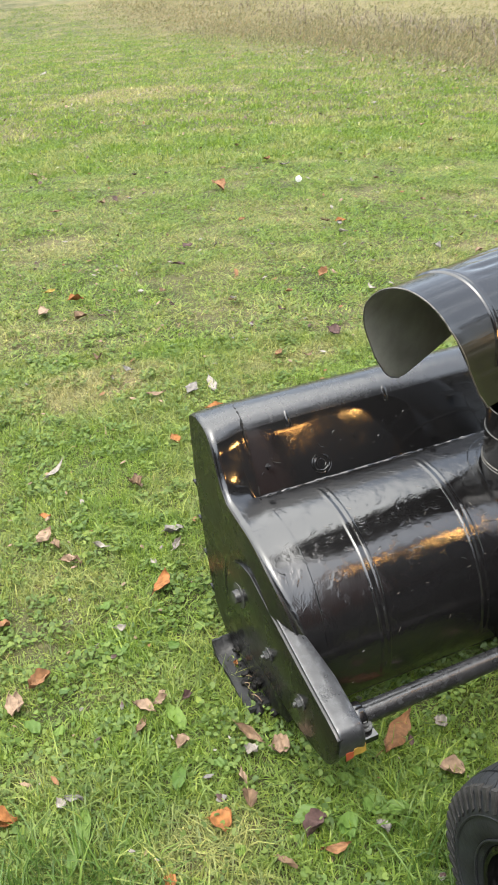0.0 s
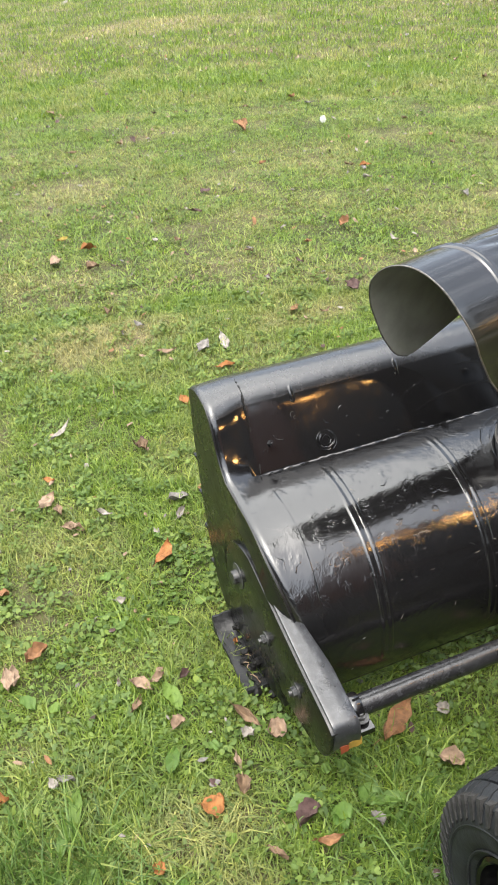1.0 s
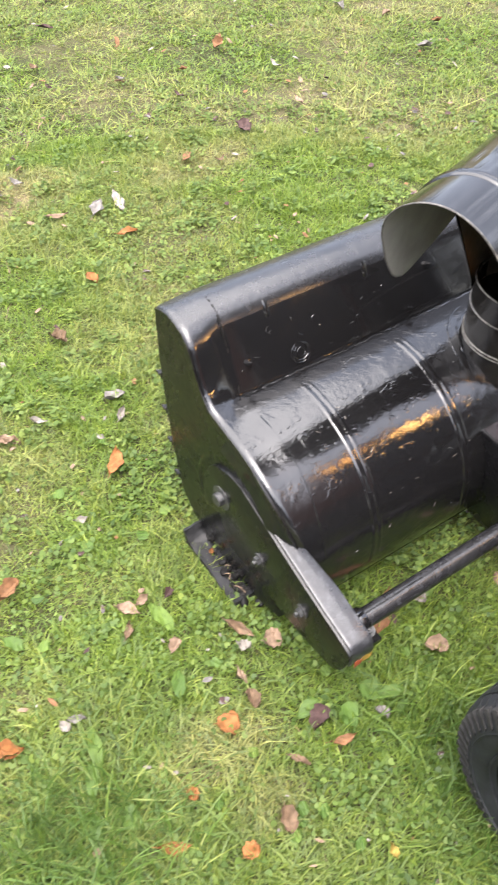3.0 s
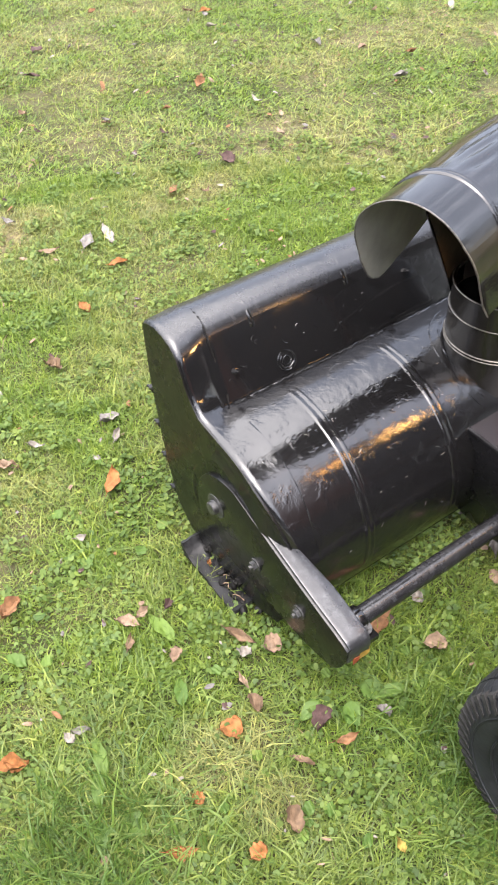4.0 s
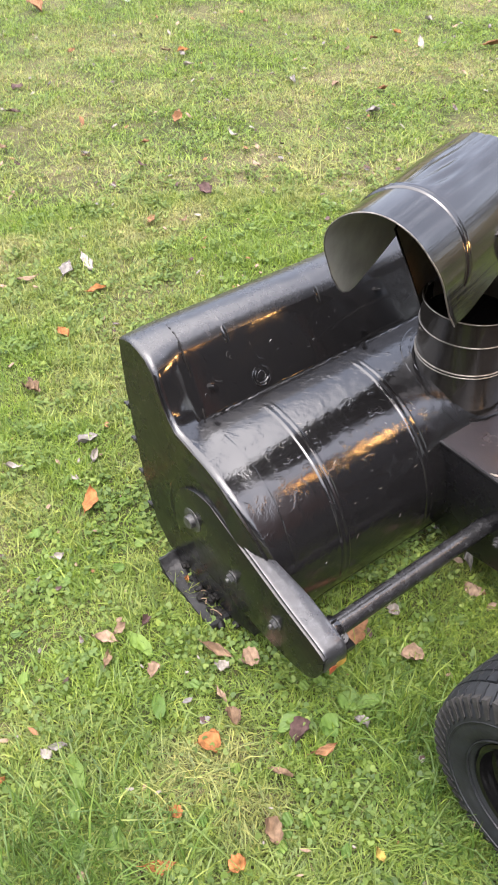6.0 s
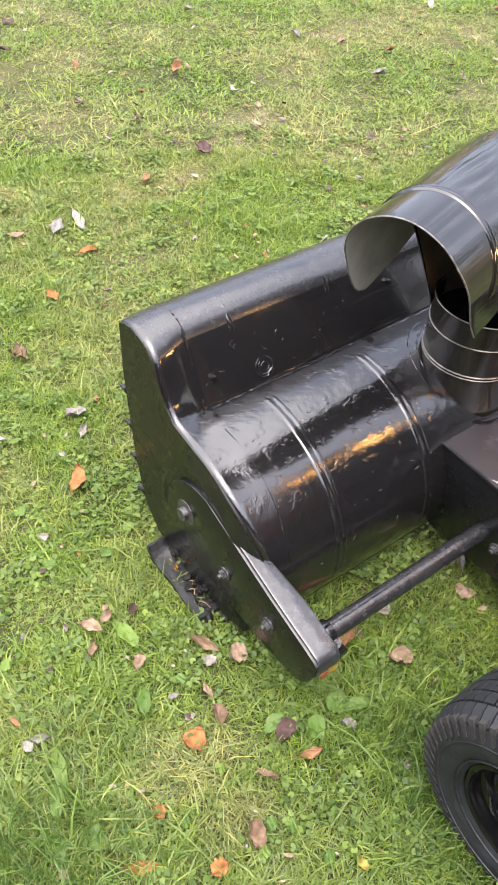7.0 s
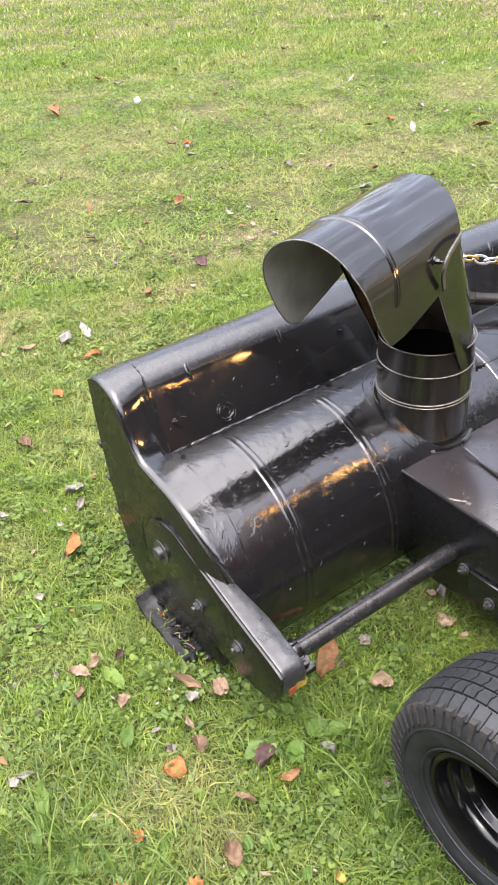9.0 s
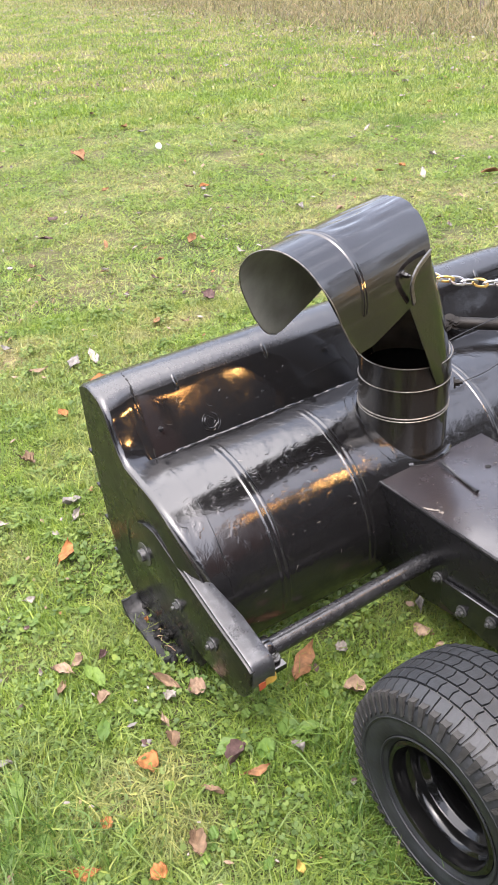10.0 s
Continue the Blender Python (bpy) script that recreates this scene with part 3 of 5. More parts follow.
# raised beads round the drum
for x in (0.753, 1.003, 2 * MID - 0.753, 2 * MID - 1.003):
    bm = bmesh.new()
    rows = []
    for a in np.linspace(-12, 108, 40):
        fade = min(1, (a + 12) / 10, (108 - a) / 12)
        rows.append([(x + dx, YC - (RB + 0.001 + dh * fade) * math.sin(radians(a)), ZC + (RB + 0.001 + dh * fade) * math.cos(radians(a))) for dx, dh in ((-0.02, -0.002), (-0.0165, 0.001), (-0.013, 0.0036), (-0.009, 0.005), (-0.004, 0.0044), (0.0, 0.003), (0.004, 0.0032), (0.008, 0.0046), (0.012, 0.0036), (0.0155, 0.0012), (0.019, -0.002))])
    add_grid(bm, rows)
    part("drum_bead", bm, DRUM, blower, smooth=60)

# pressed ribs over the upper bend
for x in (0.735, 0.985, 2 * MID - 0.735, 2 * MID - 0.985):
    bm = bmesh.new()
    rows = []
    path = smooth_line([(1.585, 0.556), (1.56, 0.562), (1.535, 0.5605), (1.513, 0.55), (1.497, 0.532), (1.487, 0.508)], 4)
    for i, p in enumerate(path):
        t = i / (len(path) - 1)
        hgt = 0.0035 * min(1, t * 6, (1 - t) * 8 + 0.15)
        q = path[min(i + 1, len(path) - 1)] - path[max(i - 1, 0)]
        nrm = Vector((q.y, -q.x)).normalized()
        if nrm.x > 0 and nrm.y < 0:
            nrm = -nrm
        rows.append([(x + dx, p.x + nrm.x * k, p.y + nrm.y * k) for dx, k in ((-0.009, -0.002), (-0.005, hgt * 0.6), (0, hgt), (0.005, hgt * 0.6), (0.009, -0.002))])
    add_grid(bm, rows)
    part("pressed_rib", bm, GLOSS, blower, smooth=60)

# bolts and a welded scar on the upper plate
N_UP = Vector((0, -0.87, 0.49))


def upper_point(z):
    for (y0, z0), (y1, z1) in zip(upper, upper[1:]):
        if z1 <= z <= z0:
            return y0 + (y1 - y0) * (z - z0) / (z1 - z0)
    return 1.43


for x, z in ((0.668, 0.452), (1.085, 0.423), (1.152, 0.49)):
    bm = bmesh.new()
    add_hex(bm, (x, upper_point(z), z), N_UP, 0.008, 0.012)
    part("plate_bolt", bm, GLOSS, blower)
for k in range(7):
    bm = bmesh.new()
    t1, t2 = Vector((1, 0, 0)), Vector((0, 0.49, 0.87))
    c = Vector((0.79 + rng.uniform(-0.002, 0.002), upper_point(0.432) - 0.0046, 0.4335 + rng.uniform(-0.002, 0.002)))
    rr, a0, turn_ = rng.uniform(0.007, 0.023), rng.uniform(0, 6.28), rng.uniform(1.5, 4.0)
    add_tube(bm, [c + (rr + 0.002 * noise.noise(Vector((3 * a, k, 0)))) * (math.cos(a) * t1 + math.sin(a) * t2) for a in np.linspace(a0, a0 + turn_, 20)], rng.uniform(0.0007, 0.0013), 6)
    part("weld_scar", bm, GLOSS, blower)

# seam sealer cracks beside the end band
for pts in (((0.634, 1.585, 0.557), (0.632, 1.545, 0.563), (0.63, 1.51, 0.55), (0.628, 1.495, 0.531), (0.63, 1.476, 0.487), (0.634, 1.455, 0.444), (0.63, 1.43, 0.405)), ((0.60, 1.438, 0.428), (0.613, 1.428, 0.404), (0.628, 1.4, 0.407))):
    bm = bmesh.new()
    ln = smooth_line(pts, 6)
    add_tube(bm, [p + Vector((rng.uniform(-0.001, 0.001), -0.001, 0.001)) for p in ln], [0.0022 + rng.uniform(-0.001, 0.001) for _ in ln], 6)
    part("sealer_bead", bm, RUST_MUD, blower)
bm = bmesh.new()
ln = [(0.626 + 0.004 * math.sin(a * 0.3), y, z) for a, (y, z) in zip(range(22), arc(2, 95, 22, RB + 0.0036))]
add_tube(bm, ln, [0.0012 + rng.uniform(-0.0008, 0.0008) for _ in ln], 6)
part("sealer_bead", bm, GLOSS, blower)

# push arm with its pivot, flange and bolts
ARM = [(1.29, 0.319), (1.335, 0.315), (1.385, 0.292), (1.416, 0.25), (1.427, 0.19), (1.42, 0.138), (1.385, 0.104), (1.263, 0.088), (1.09, 0.083), (0.99, 0.096), (0.955, 0.118), (0.939, 0.155), (0.936, 0.188), (0.944, 0.208), (1.068, 0.244), (1.197, 0.287)]
for side in (-1, 1):
    def X(d, side=side):
        return MID + side * (MID - d - 0.014)

    arm = None
    bm = bmesh.new()
    ring = [v.to_2d() for v in smooth_line([(y, z, 0) for y, z in ARM + ARM[:1]], 3)[:-1]]
    add_prism(bm, [(p.x, p.y) for p in ring], X(0.524), X(0.537))
    bevel(bm, 0.002, 2, 50)
    arm = part("push_arm", bm, END, blower, "black steel push arm with chipped upper edge")
    bm = bmesh.new()
    top = smooth_line([(0, 1.31, 0.318), (0, 1.235, 0.3), (0, 1.138, 0.268), (0, 1.04, 0.236), (0, 0.965, 0.215), (0, 0.941, 0.203), (0, 0.934, 0.18), (0, 0.938, 0.15)], 4)
    rows = []
    for i, p in enumerate(top):
        t = i / (len(top) - 1)
        wdt = 0.051 * min(1, 0.16 + t * 2.0)
        rows.append([(X(0.53 + wdt * k), p.y - 0.003 * (p.y < 0.95), p.z + 0.005 - 0.003 * (k > 0.9)) for k in (0, 0.12, 0.5, 0.88, 1.0)])
    add_grid(bm, rows)
    thicken(bm, 0.008)
    bevel(bm, 0.0025, 2, 50)
    bmesh.ops.recalc_face_normals(bm, faces=bm.faces)
    part("arm_flange", bm, FLANGE, arm, "scuffed black top flange")
    bm = bmesh.new()
    add_lathe(bm, [(X(0.526), 0.03), (X(0.5232), 0.029), (X(0.5225), 0.0155), (X(0.5115), 0.015), (X(0.51), 0.0135), (X(0.5098), 0.001)], (0, 1.357, 0.218), 20)
    part("pivot_pin", bm, WORN, arm, "worn pivot pin on its washer")
    for y, z in ((1.215, 0.167), (1.072, 0.167)):
        bm = bmesh.new()
        add_hex(bm, (X(0.5245), y, z), (side, 0, 0), 0.0105, 0.012)
        part("arm_bolt", bm, WORN, arm, "worn bolt head showing bare steel")
    if side < 0:
        bm = bmesh.new()
        add_grid(bm, [[(0.572 + 0.009 * i, 0.9345 - 0.0015 * math.sin(i + j), 0.146 + 0.002 * (i % 2) + 0.009 * j) for i in range(4)] for j in range(3)])
        thicken(bm, 0.001)
        part("sticker", bm, STICKER, arm, "torn yellow reflective sticker")
        bm = bmesh.new()
        add_grid(bm, [[(0.556 + 0.008 * i, 0.9335 - 0.0012 * math.cos(i * 2 + j), 0.142 + 0.009 * j) for i in range(3)] for j in range(3)])
        thicken(bm, 0.001)
        part("sticker", bm, STICKER_RED, arm, "scrap of red reflective sticker")
        bm = bmesh.new()
        add_tube(bm, [(0.56, 1.19, 0.2925), (0.567, 1.176, 0.288), (0.574, 1.16, 0.283)], [0.001, 0.0024, 0.0009], 5)
        part("paint_chip", bm, STICKER_RED, arm, "chip showing old red paint")

# cross rod with clamp
bm = bmesh.new()
add_tube(bm, [(0.6, 0.993, 0.168), (0.7, 0.993, 0.168), (1.0, 0.994, 0.168), (2 * MID - 0.6, 0.993, 0.168)], 0.0205, 20)
rod = part("cross_rod", bm, ROD, blower, "black steel cross rod between the arms")
bm = bmesh.new()
add_lathe(bm, [(0.596, 0.0), (0.596, 0.026), (0.598, 0.0275), (0.622, 0.0275), (0.624, 0.026), (0.624, 0.0205)], (0, 0.993, 0.168), 20)
add_box(bm, 0.6, 0.632, 0.945, 0.975, 0.148, 0.16)
clamp = part("rod_clamp", bm, GLOSS, rod)
bm = bmesh.new()
add_hex(bm, (0.616, 0.97, 0.165), (0, 0, 1), 0.01, 0.009)
part("clamp_bolt", bm, WORN, rod, "worn clamp bolt")
# skid shoe: a flat sole turned up at its front, hung on a low bracket
bm = bmesh.new()
sole = [(1.242, -0.012), (1.262, -0.019), (1.4, -0.019), (1.438, -0.013), (1.458, 0.004), (1.463, 0.02), (1.455, 0.023), (1.446, 0.008), (1.43, -0.003), (1.4, -0.009), (1.262, -0.009), (1.246, -0.004)]
for k in range(5):
    add_prism(bm, sole, 0.5 + 0.0125 * k, 0.5125 + 0.0125 * k)
bmesh.ops.remove_doubles(bm, verts=bm.verts, dist=1e-5)
bmesh.ops.subdivide_edges(bm, edges=bm.edges[:], cuts=2, use_grid_fill=True)
for v in bm.verts:
    v.co += 0.003 * Vector((noise.noise(v.co * 60), noise.noise(v.co * 60 + Vector((9, 0, 0))), noise.noise(v.co * 45 + Vector((0, 7, 0)))))
shoe = part("skid_shoe", bm, SHOE_BLACK, blower, "scraped black steel skid shoe caked with soil")
bm = bmesh.new()
add_prism(bm, [(1.255, -0.012), (1.452, -0.012), (1.456, 0.03), (1.43, 0.05), (1.29, 0.048), (1.255, 0.02)], 0.5525, 0.5605)
bevel(bm, 0.002, 1, 30)
part("shoe_bracket", bm, GLOSS, shoe)
for y in (1.29, 1.405):
    bm = bmesh.new()
    add_hex(bm, (0.5525, y, 0.02), (-1, 0, 0), 0.01, 0.014)
    part("shoe_bolt", bm, RUST_MUD, shoe)
bm = bmesh.new()
for k in range(5):
    c = Vector((rng.uniform(0.515, 0.545), rng.uniform(1.26, 1.36), 0.0))
    a = rng.uniform(0, 6.28)
    d = Vector((math.cos(a), math.sin(a), 0.2)) * rng.uniform(0.005, 0.013)
    add_tube(bm, [c - d, c + d * 0.2 + Vector((0, 0, 0.003)), c + d], 0.0011, 5)
tagged(part("straw_scrap", bm, LEAVES["tan"], shoe, "scraps of straw caught on the shoe"), kind="stuff")

bm = bmesh.new()
for k in range(22):
    c = Vector((rng.uniform(0.52, 0.553), 1.33 + rng.gauss(0, 0.045), rng.uniform(-0.012, 0.0)))
    rad = rng.uniform(0.004, 0.012)
    made = bmesh.ops.create_icosphere(bm, subdivisions=2, radius=rad, matrix=Matrix.Translation(c))["verts"]
    for v in made:
        v.co += 0.9 * rad * noise.noise(v.co * 70) * (v.co - c).normalized() + Vector((0, 0, -0.35 * (v.co.z - c.z)))
tagged(part("mud_clod", bm, RUST_MUD, shoe, "lumps of dark wet soil and old leaves"), kind="stuff")
bm = leaf_bm(0.018, 0.011, 0.3, 0.4, 5)
lf = part("leaf_scrap", bm, LEAVES["orange"], shoe, "scrap of orange leaf stuck on the shoe")
lf.matrix_basis = pose(0.528, 1.385, -0.002, 10, 15, 60)

# impeller housing and frame box
bm = bmesh.new()
for a, b_ in ((1.057, 1.063), (2 * MID - 1.063, 2 * MID - 1.057)):
    add_prism(bm, [(1.19, 0.298), (1.165, 0.2), (1.155, 0.1), (1.12, 0.06), (1.03, 0.055), (0.9, 0.075), (0.42, 0.075), (0.42, 0.298)], a, b_)
bevel(bm, 0.002, 2, 40)
box = part("frame_box", bm, SATIN, blower, "black box frame under the chute")
bm = bmesh.new()
add_box(bm, 1.057, 2 * MID - 1.057, 0.42, 1.2, 0.298, 0.304)
bevel(bm, 0.002, 2, 40)
part("top_plate", bm, DUST_SHEEN_BLACK, box, "dusty black top plate, reflected light lifted into its base colour")
bm = bmesh.new()
add_tube(bm, [(1.058, 1.172, 0.302), (1.058, 0.8, 0.302), (1.058, 0.42, 0.302)], 0.0045, 8)
part("edge_bead", bm, SATIN, box, "worn lighter top edge")
bm = bmesh.new()
add_tube(bm, smooth_line([(1.056, 1.172, 0.3), (1.056, 1.16, 0.24), (1.055, 1.152, 0.17), (1.055, 1.148, 0.1)], 4), 0.004, 7)
part("weld_bead", bm, GLOSS, box)
bm = bmesh.new()
add_prism(bm, [(0.93, 0.1), (0.93, 0.165), (0.86, 0.172), (0.5, 0.19), (0.5, 0.09), (0.8, 0.085)], 1.046, 1.056)
bevel(bm, 0.002, 1, 40)
part("side_bracket", bm, GLOSS, box, "bolted black side bracket")
for y, z in ((0.95, 0.153), (0.865, 0.121), (0.785, 0.15)):
    bm = bmesh.new()
    add_hex(bm, (1.046 if y < 0.93 else 1.057, y, z), (-1, 0, 0), 0.0088, 0.012)
    part("frame_bolt", bm, WORN, box, "worn frame bolt")
# thin dark discs stand in for the shade inside two bolt holes
for x, y in ((1.295, 1.04), (1.3, 0.86)):
    bm = bmesh.new()
    add_tube(bm, [(x, y, 0.3035), (x, y, 0.3048)], 0.007, 12)
    part("bolt_hole_disc", bm, RUST_MUD, box, "bolt hole as a dark disc")
bm = bmesh.new()
add_tube(bm, [(1.215, 1.118, 0.314), (1.206, 1.05, 0.308), (1.196, 0.982, 0.309)], [0.004, 0.0035, 0.005], 7)
part("linkage_pin", bm, GLOSS, box, "thin black rod lying on the frame")

# white splash dried on the top plate near its edge
bm = bmesh.new()
for k in range(16):
    t = k / 15
    c = Vector((1.064 + 0.022 * t + rng.uniform(-0.003, 0.003), 1.019 - 0.043 * t + rng.uniform(-0.004, 0.004), 0.3045))
    made = bmesh.ops.create_icosphere(bm, subdivisions=1, radius=rng.uniform(0.0014, 0.0042), matrix=Matrix.Translation(c))["verts"]
    for v in made:
        v.co.z = c.z + 0.25 * (v.co.z - c.z)
tagged(part("splash", bm, LEAVES["pale"], box, "dried white splash on the plate"), kind="stuff")

# chute: pipe, rings, back strip, hood
CX, CY, RP = 1.219, 1.256, 0.1075
U, V = Vector((0.958, 0.276, 0)).normalized(), Vector((0.276, -0.958, 0)).normalized()


def chute_point(p, q, z):
    return Vector((CX, CY, z)) + U * p + V * q


chute = None
bm = bmesh.new()
rows = [[chute_point(RP * math.cos(a), RP * math.sin(a), z) for a in np.linspace(0, 2 * math.pi, 65)] for z in (0.26, 0.36, 0.46, 0.555)]
add_grid(bm, rows)
bmesh.ops.remove_doubles(bm, verts=bm.verts, dist=1e-5)
thicken(bm, 0.003)
chute = part("chute", bm, CHUTE_PAINT, blower, "round black sheet-metal discharge chute", smooth=60)
for z, r, nm in ((0.555, 0.0014, "rim_wire"), (0.497, 0.0016, "swage_ring"), (0.425, 0.002, "swage_ring"), (0.4175, 0.0017, "swage_ring")):
    bm = bmesh.new()
    add_tube(bm, [chute_point((RP + 0.001) * math.cos(a), (RP + 0.001) * math.sin(a), z) for a in np.linspace(0, 2 * math.pi, 49)], r, 7, False)
    bmesh.ops.remove_doubles(bm, verts=bm.verts, dist=1e-5)
    part(nm, bm, RING, chute, "thin worn ring round the chute")


def drum_z(y):
    return ZC + math.sqrt(max(0.0, RB * RB - (y - YC) ** 2))


for rr in (0.119, 0.138):
    bm = bmesh.new()
    pts = []
    for a in np.linspace(radians(100), radians(222), 26):
        x, y = CX + rr * math.cos(a), CY + rr * math.sin(a)
        pts.append((x, y, max(0.306, drum_z(y) + 0.003)))
    add_tube(bm, pts, [0.0022 + rng.uniform(-0.0008, 0.0012) for _ in pts], 7)
    part("collar_weld", bm, DRUM, chute)
bm = bmesh.new()
pts = [(CX + 0.119 * math.cos(a), CY + 0.119 * math.sin(a), 0.306 + rng.uniform(-0.001, 0.002)) for a in np.linspace(radians(205), radians(330), 26)]
add_tube(bm, pts, [0.005 + rng.uniform(-0.0015, 0.002) for _ in pts], 7)
part("base_weld", bm, GLOSS, chute, "rough weld where the chute meets the frame")

RH, ZH = 0.114, 0.804


Q0, REAR = -0.013, -0.06


def hood_rim(a):
    """Rear edge of the hood's arch and its straight sides; a runs from -108 to 108 degrees."""
    b_ = max(-90.0, min(90.0, a))
    over = (abs(a) - 90) / 18 if abs(a) > 90 else 0.0
    r_ = RH - 0.003
    return (REAR - 0.005 - 0.03 * max(0.0, math.sin(radians(b_))) ** 2 - (0.074 if a > 0 else 0.104) * over, Q0 + r_ * math.sin(radians(b_)), ZH + r_ * math.cos(radians(b_)) - 0.056 * over)


bm = bmesh.new()
rows = []
for j in range(17):
    t = j / 16
    row = []
    for a in np.linspace(-108, 108, 37):
        p1, q1, z1 = hood_rim(a)
        p0, q0, z0 = (RP + 0.002) * math.cos(radians(a)), (RP + 0.002) * math.sin(radians(a)), 0.505
        swell = 0.02 * math.sin(math.pi * t) * max(0.0, math.cos(radians(a) * 0.8))
        row.append(chute_point(p0 + (p1 - p0) * t + swell, q0 + (q1 - q0) * t, z0 + (z1 - z0) * t))
    rows.append(row)
add_grid(bm, rows)
thicken(bm, 0.0025)
part("back_panel", bm, GLOSS, chute, "curved black back panel of the chute", smooth=60)


# added sheet; brown base stands in for light reflected inside the black chute
inside = bmesh.new()
add_grid(inside, [[p + (Vector((CX, CY, p.z)) - U * 0.1 * max(0.0, (p.z - 0.5) / 0.4) - p).normalized() * 0.005 for p in row] for row in rows])
part("brown_fill_sheet", inside, CHUTE_IN, chute, "added brown sheet lifting the dark inside of the chute", smooth=60)
bm = bmesh.new()
add_tube(bm, [chute_point((RP - 0.006) * math.cos(a), (RP - 0.006) * math.sin(a), 0.557) for a in np.linspace(-1.7, 1.7, 31)], 0.0022, 6)
part("inner_ring", bm, RING, chute, "thin worn ring inside the chute mouth")


def lip(z):
    """How far forward the hood's edge reaches at each height."""
    return float(np.interp(z, (0.684, 0.69, 0.708, 0.75, 0.813, 0.876, 0.918), (-0.318, -0.338, -0.36, -0.389, -0.418, -0.443, -0.449)))


sec = [(-RH, z) for z in np.linspace(0.684, ZH, 13)]
sec += [(-RH * math.cos(a), ZH + (RH + 0.007) * math.sin(a)) for a in np.linspace(0, math.pi, 75)[1:-1]]
sec += [(RH, z) for z in np.linspace(ZH, 0.711, 13)]
bm = bmesh.new()
rows = []
for k in np.linspace(0, 1, 33):
    row = []
    for q, z in sec:
        front = lip(z) + (0.014 * max(0.0, (ZH - z) / 0.1) if q > 0 else 0.0)
        rear = REAR - 0.03 * min(1.0, max(0.0, q / RH)) ** 2
        p = front + (rear - front) * k
        low = max(0.0, (ZH - z) / (ZH - 0.684))
        dent = 0.0
        if z > ZH and p > -0.325:
            th_ = math.atan2(z - ZH, -q)
            for c_, w_, d_ in ((1.2, 0.05, 0.0016), (1.38, 0.035, 0.0018), (1.52, 0.045, 0.003), (1.68, 0.05, 0.0034), (1.84, 0.03, 0.002), (2.02, 0.06, 0.003)):
                bend = c_ + 0.05 * math.sin(19 * p + 7 * c_)
                dent += d_ * math.exp(-((th_ - bend) / w_) ** 2) * min(1.0, (p + 0.325) * 25) * (0.6 + 0.4 * math.sin(41 * p + 11 * c_))
        f_ = 1 - dent / RH
        row.append(chute_point(p, q * f_ + Q0 + 0.0012 * math.sin(23 * p + 9 * z) * (k > 0), (ZH + (z - ZH) * f_ if z > ZH else z) + low * max(0.0, p + 0.3) * 0.3))
    rows.append(row)
add_grid(bm, rows)
thicken(bm, 0.002)
bmesh.ops.recalc_face_normals(bm, faces=bm.faces)
axis_c = Vector((CX, CY, ZH)) + V * Q0
for fc in bm.faces:
    mid_ = fc.calc_center_median() - axis_c
    mid_ = Vector((mid_.x, mid_.y, min(mid_.z, 0.0) * 0.15 + max(mid_.z, 0.0)))
    out_ = mid_ - U * mid_.dot(U)
    fc.material_index = 1 if fc.normal.dot(out_) < -0.3 * out_.length else 0
hood = part("hood", bm, [HOOD, DUSTY], chute, "arched black sheet-metal deflector hood, dull grey inside", smooth=60)
bm = bmesh.new()
rows = []
for dp, dh in ((-0.011, -0.001), (-0.008, 0.002), (-0.005, 0.0035), (-0.001, 0.0015), (0.002, 0.0015), (0.006, 0.0035), (0.009, 0.002), (0.012, -0.001)):
    row = []
    for a in np.linspace(-0.05, math.pi + 0.15, 35):
        row.append(chute_point(-0.333 + dp, Q0 - (RH + dh) * math.cos(a), ZH + (RH + 0.007 * (math.sin(a) > 0) + dh) * math.sin(a)))
    rows.append(row)
add_grid(bm, rows)
part("hood_bead", bm, GLOSS, hood, smooth=60)
bm = bmesh.new()
add_tube(bm, [chute_point(lip(z) + (0.014 * max(0.0, (ZH - z) / 0.1) if q > 0 else 0.0), q * 0.99 + Q0, z) for q, z in sec], 0.0014, 6)
part("hood_rim", bm, RING, hood, "worn bright edge of the hood")

# strap handle on the hood, and its bolt
bm = bmesh.new()
rows = []
line = smooth_line([(-0.1, 0.1, 0.838), (-0.132, 0.11, 0.84), (-0.176, 0.116, 0.83), (-0.195, 0.117, 0.81), (-0.188, 0.113, 0.787), (-0.166, 0.107, 0.752)], 5)
for i, p in enumerate(line):
    d = line[min(i + 1, len(line) - 1)] - line[max(i - 1, 0)]
    wd_ = Vector((d.z, 0, -d.x)).normalized() * 0.0052
    rows.append([chute_point(p.x + k * wd_.x, p.y, p.z + k * wd_.z) for k in (-1, 1)])
add_grid(bm, rows)
thicken(bm, 0.004)
part("hood_strap", bm, WORN, hood, "bent flat steel strap, scuffed bright at its lower end")
bm = bmesh.new()
add_hex(bm, chute_point(-0.2, 0.1, 0.822), V, 0.006, 0.012)
part("strap_bolt", bm, GLOSS, hood)

# chain from the hood
chain = tagged(new("chain"), "short zinc and yellow link chain hung from the chute hood", "chain")
c0, c1 = Vector((1.27, 1.25, 0.752)), Vector((1.72, 1.227, 0.642))
links = 12
